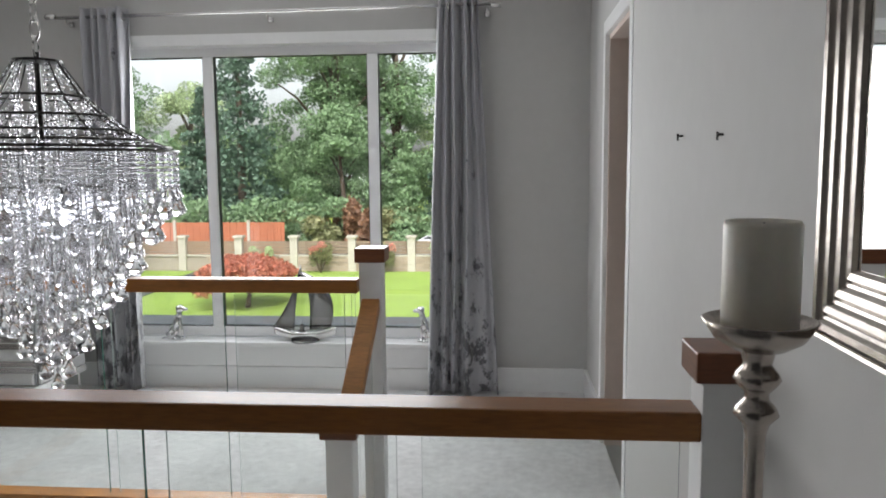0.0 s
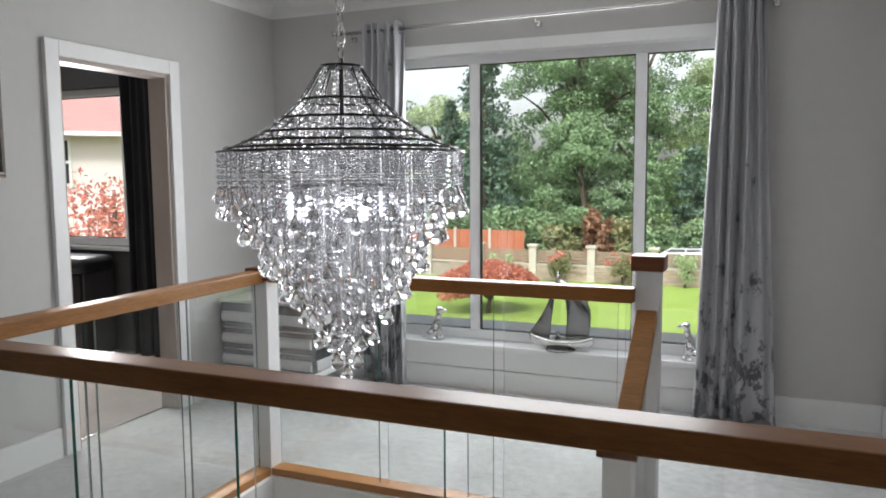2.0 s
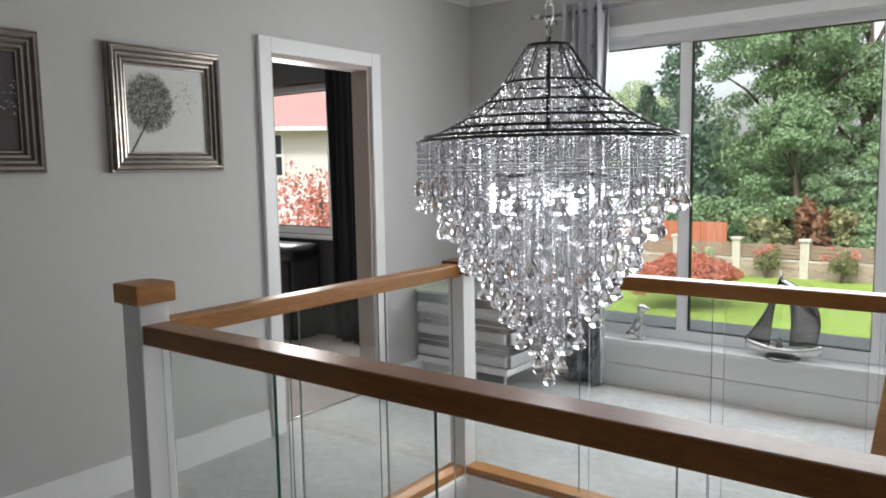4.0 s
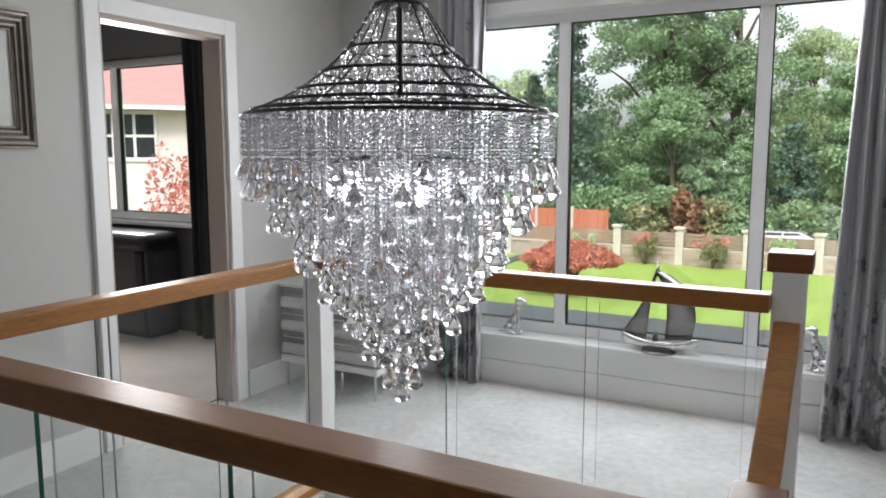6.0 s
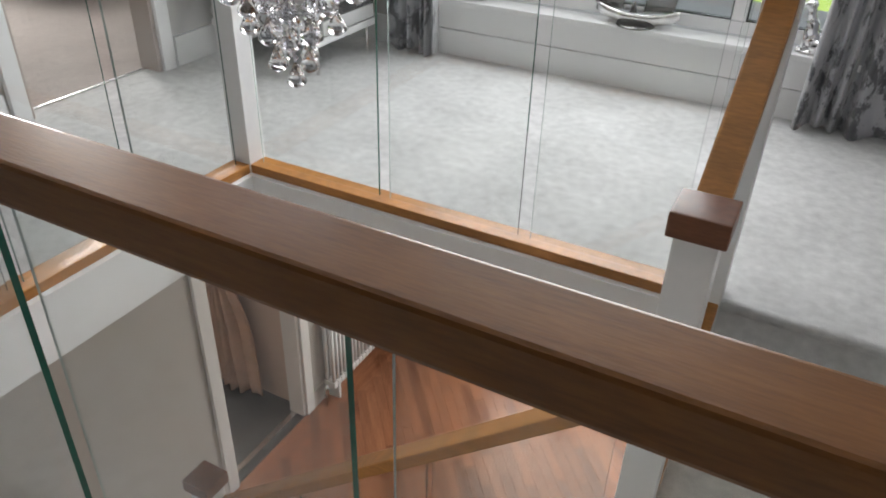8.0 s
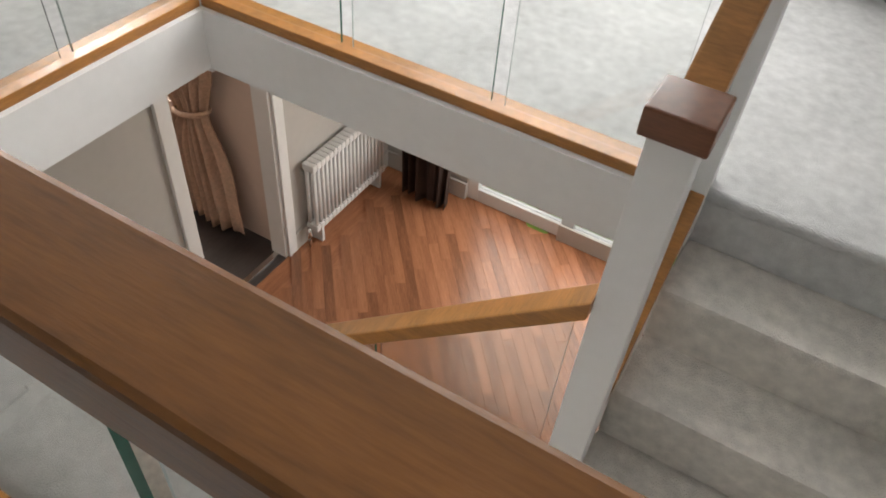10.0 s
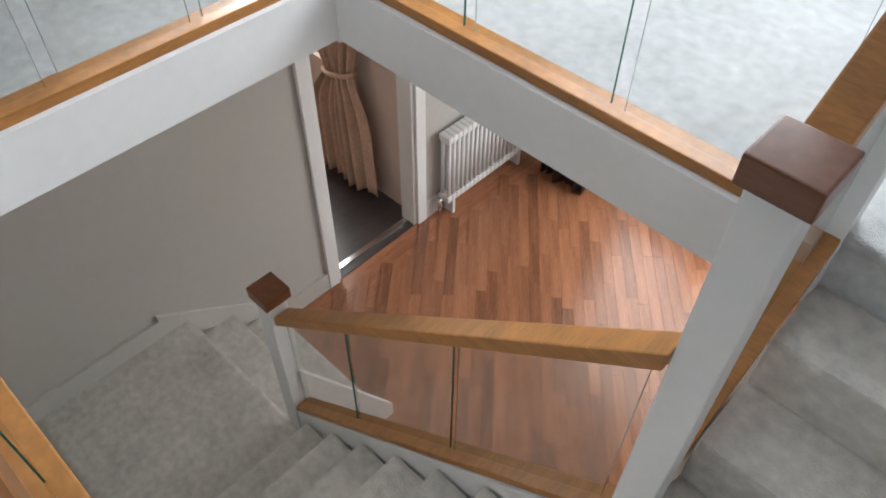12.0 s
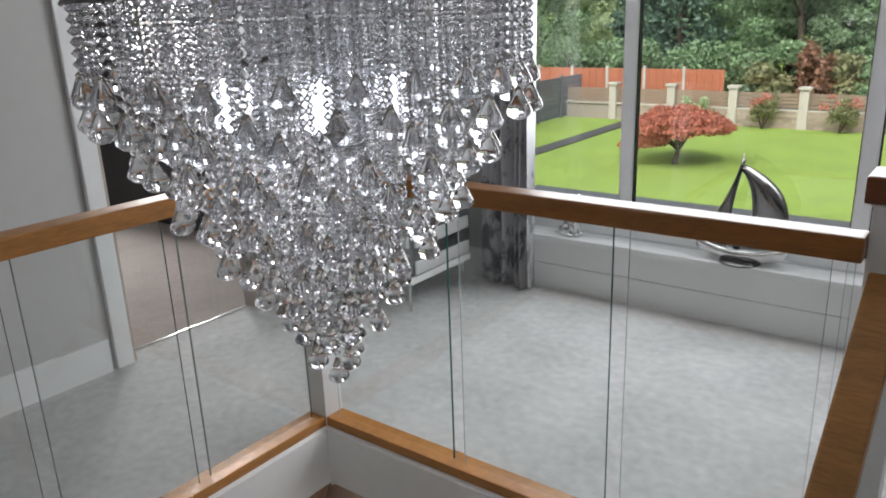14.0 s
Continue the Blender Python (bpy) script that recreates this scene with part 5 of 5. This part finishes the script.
for x0 in (-2.6, -6.2):
    for z0 in (4.05, 1.2):
        w = hpart("window", [(x0 - 0.06, x0 + 1.46, -0.05, 0.02, z0 - 0.06, z0 + 1.16)], WHITE, None, "white framed window")
        for q in range(3):
            for s in range(2):
                hpart("pane", [(x0 + 0.03 + q * 0.48, x0 + 0.44 + q * 0.48, -0.062, -0.045, z0 + 0.04 + 0.55 * s, z0 + 0.52 + 0.55 * s)], CARGLASS, w)
shrub(-11.8, 11.15, 0.95, 3.1, LEAF_CORAL, "pale red leaved maple tree on the drive", 61, GZ + 1.0, size=0.10, per=105, clumps=20, name="maple", group="", root=GZ)
structure("drive_wall", [(-16.5, -11.0, 12.2, 12.4, GZ, GZ + 0.9)], SANDSTONE, "low buff wall beside the drive", "garden wall")
shrub(-12.4, 11.6, 0.5, 1.1, LEAF_OLIVE, "small green shrub on the drive", 62, size=0.1)

# ---- laminate boards of the hall, laid on the diagonal ----
turn = Matrix.Rotation(radians(40), 4, "Z")
BOARD_W, BOARD_L = 0.072, 0.72
plank = mesh_of("floor_board", box(-BOARD_W / 2 + 0.0005, BOARD_W / 2 - 0.0005, -BOARD_L / 2 + 0.0005, BOARD_L / 2 - 0.0005, -0.008, 0.0), FLOORWOOD)
hall_floor = bpy.data.objects["hall_floor"]
mid = Vector((-1.9, 4.2, HALL))
rnd = random.Random(9)
for i in range(-34, 35):
    shift = rnd.uniform(0, BOARD_L)
    for j in range(-5, 6):
        c = mid + turn @ Vector((i * BOARD_W, j * BOARD_L + shift - BOARD_L / 2, 0))
        if -3.30 < c.x < -0.3 and 2.75 < c.y < 6.0 and c.x + c.y > -0.45:
            b = new("floor_board", plank)
            b.parent = hall_floor
            b.matrix_basis = Matrix.Translation(c + Vector((0, 0, rnd.uniform(-0.0004, 0.0004)))) @ turn

# ---- courses of the garden wall ----
stones = [mesh_of("stone", box(-w / 2, w / 2, -0.04, 0.03, -0.045, 0.045), SANDSTONE) for w in (0.24, 0.32, 0.42)]
rnd = random.Random(3)
for row in range(6):
    x = -12.6 + rnd.uniform(0, 0.2)
    while x < 0.6:
        k = rnd.randrange(3)
        w = (0.24, 0.32, 0.42)[k]
        st = new("stone", stones[k])
        st.parent, st.matrix_parent_inverse = gw, gw.matrix_basis.inverted()
        st.matrix_basis = pose(x + w / 2, GY + 0.03 + rnd.uniform(-0.008, 0.008), GZ + 0.05 + row * 0.1)
        x += w + 0.012
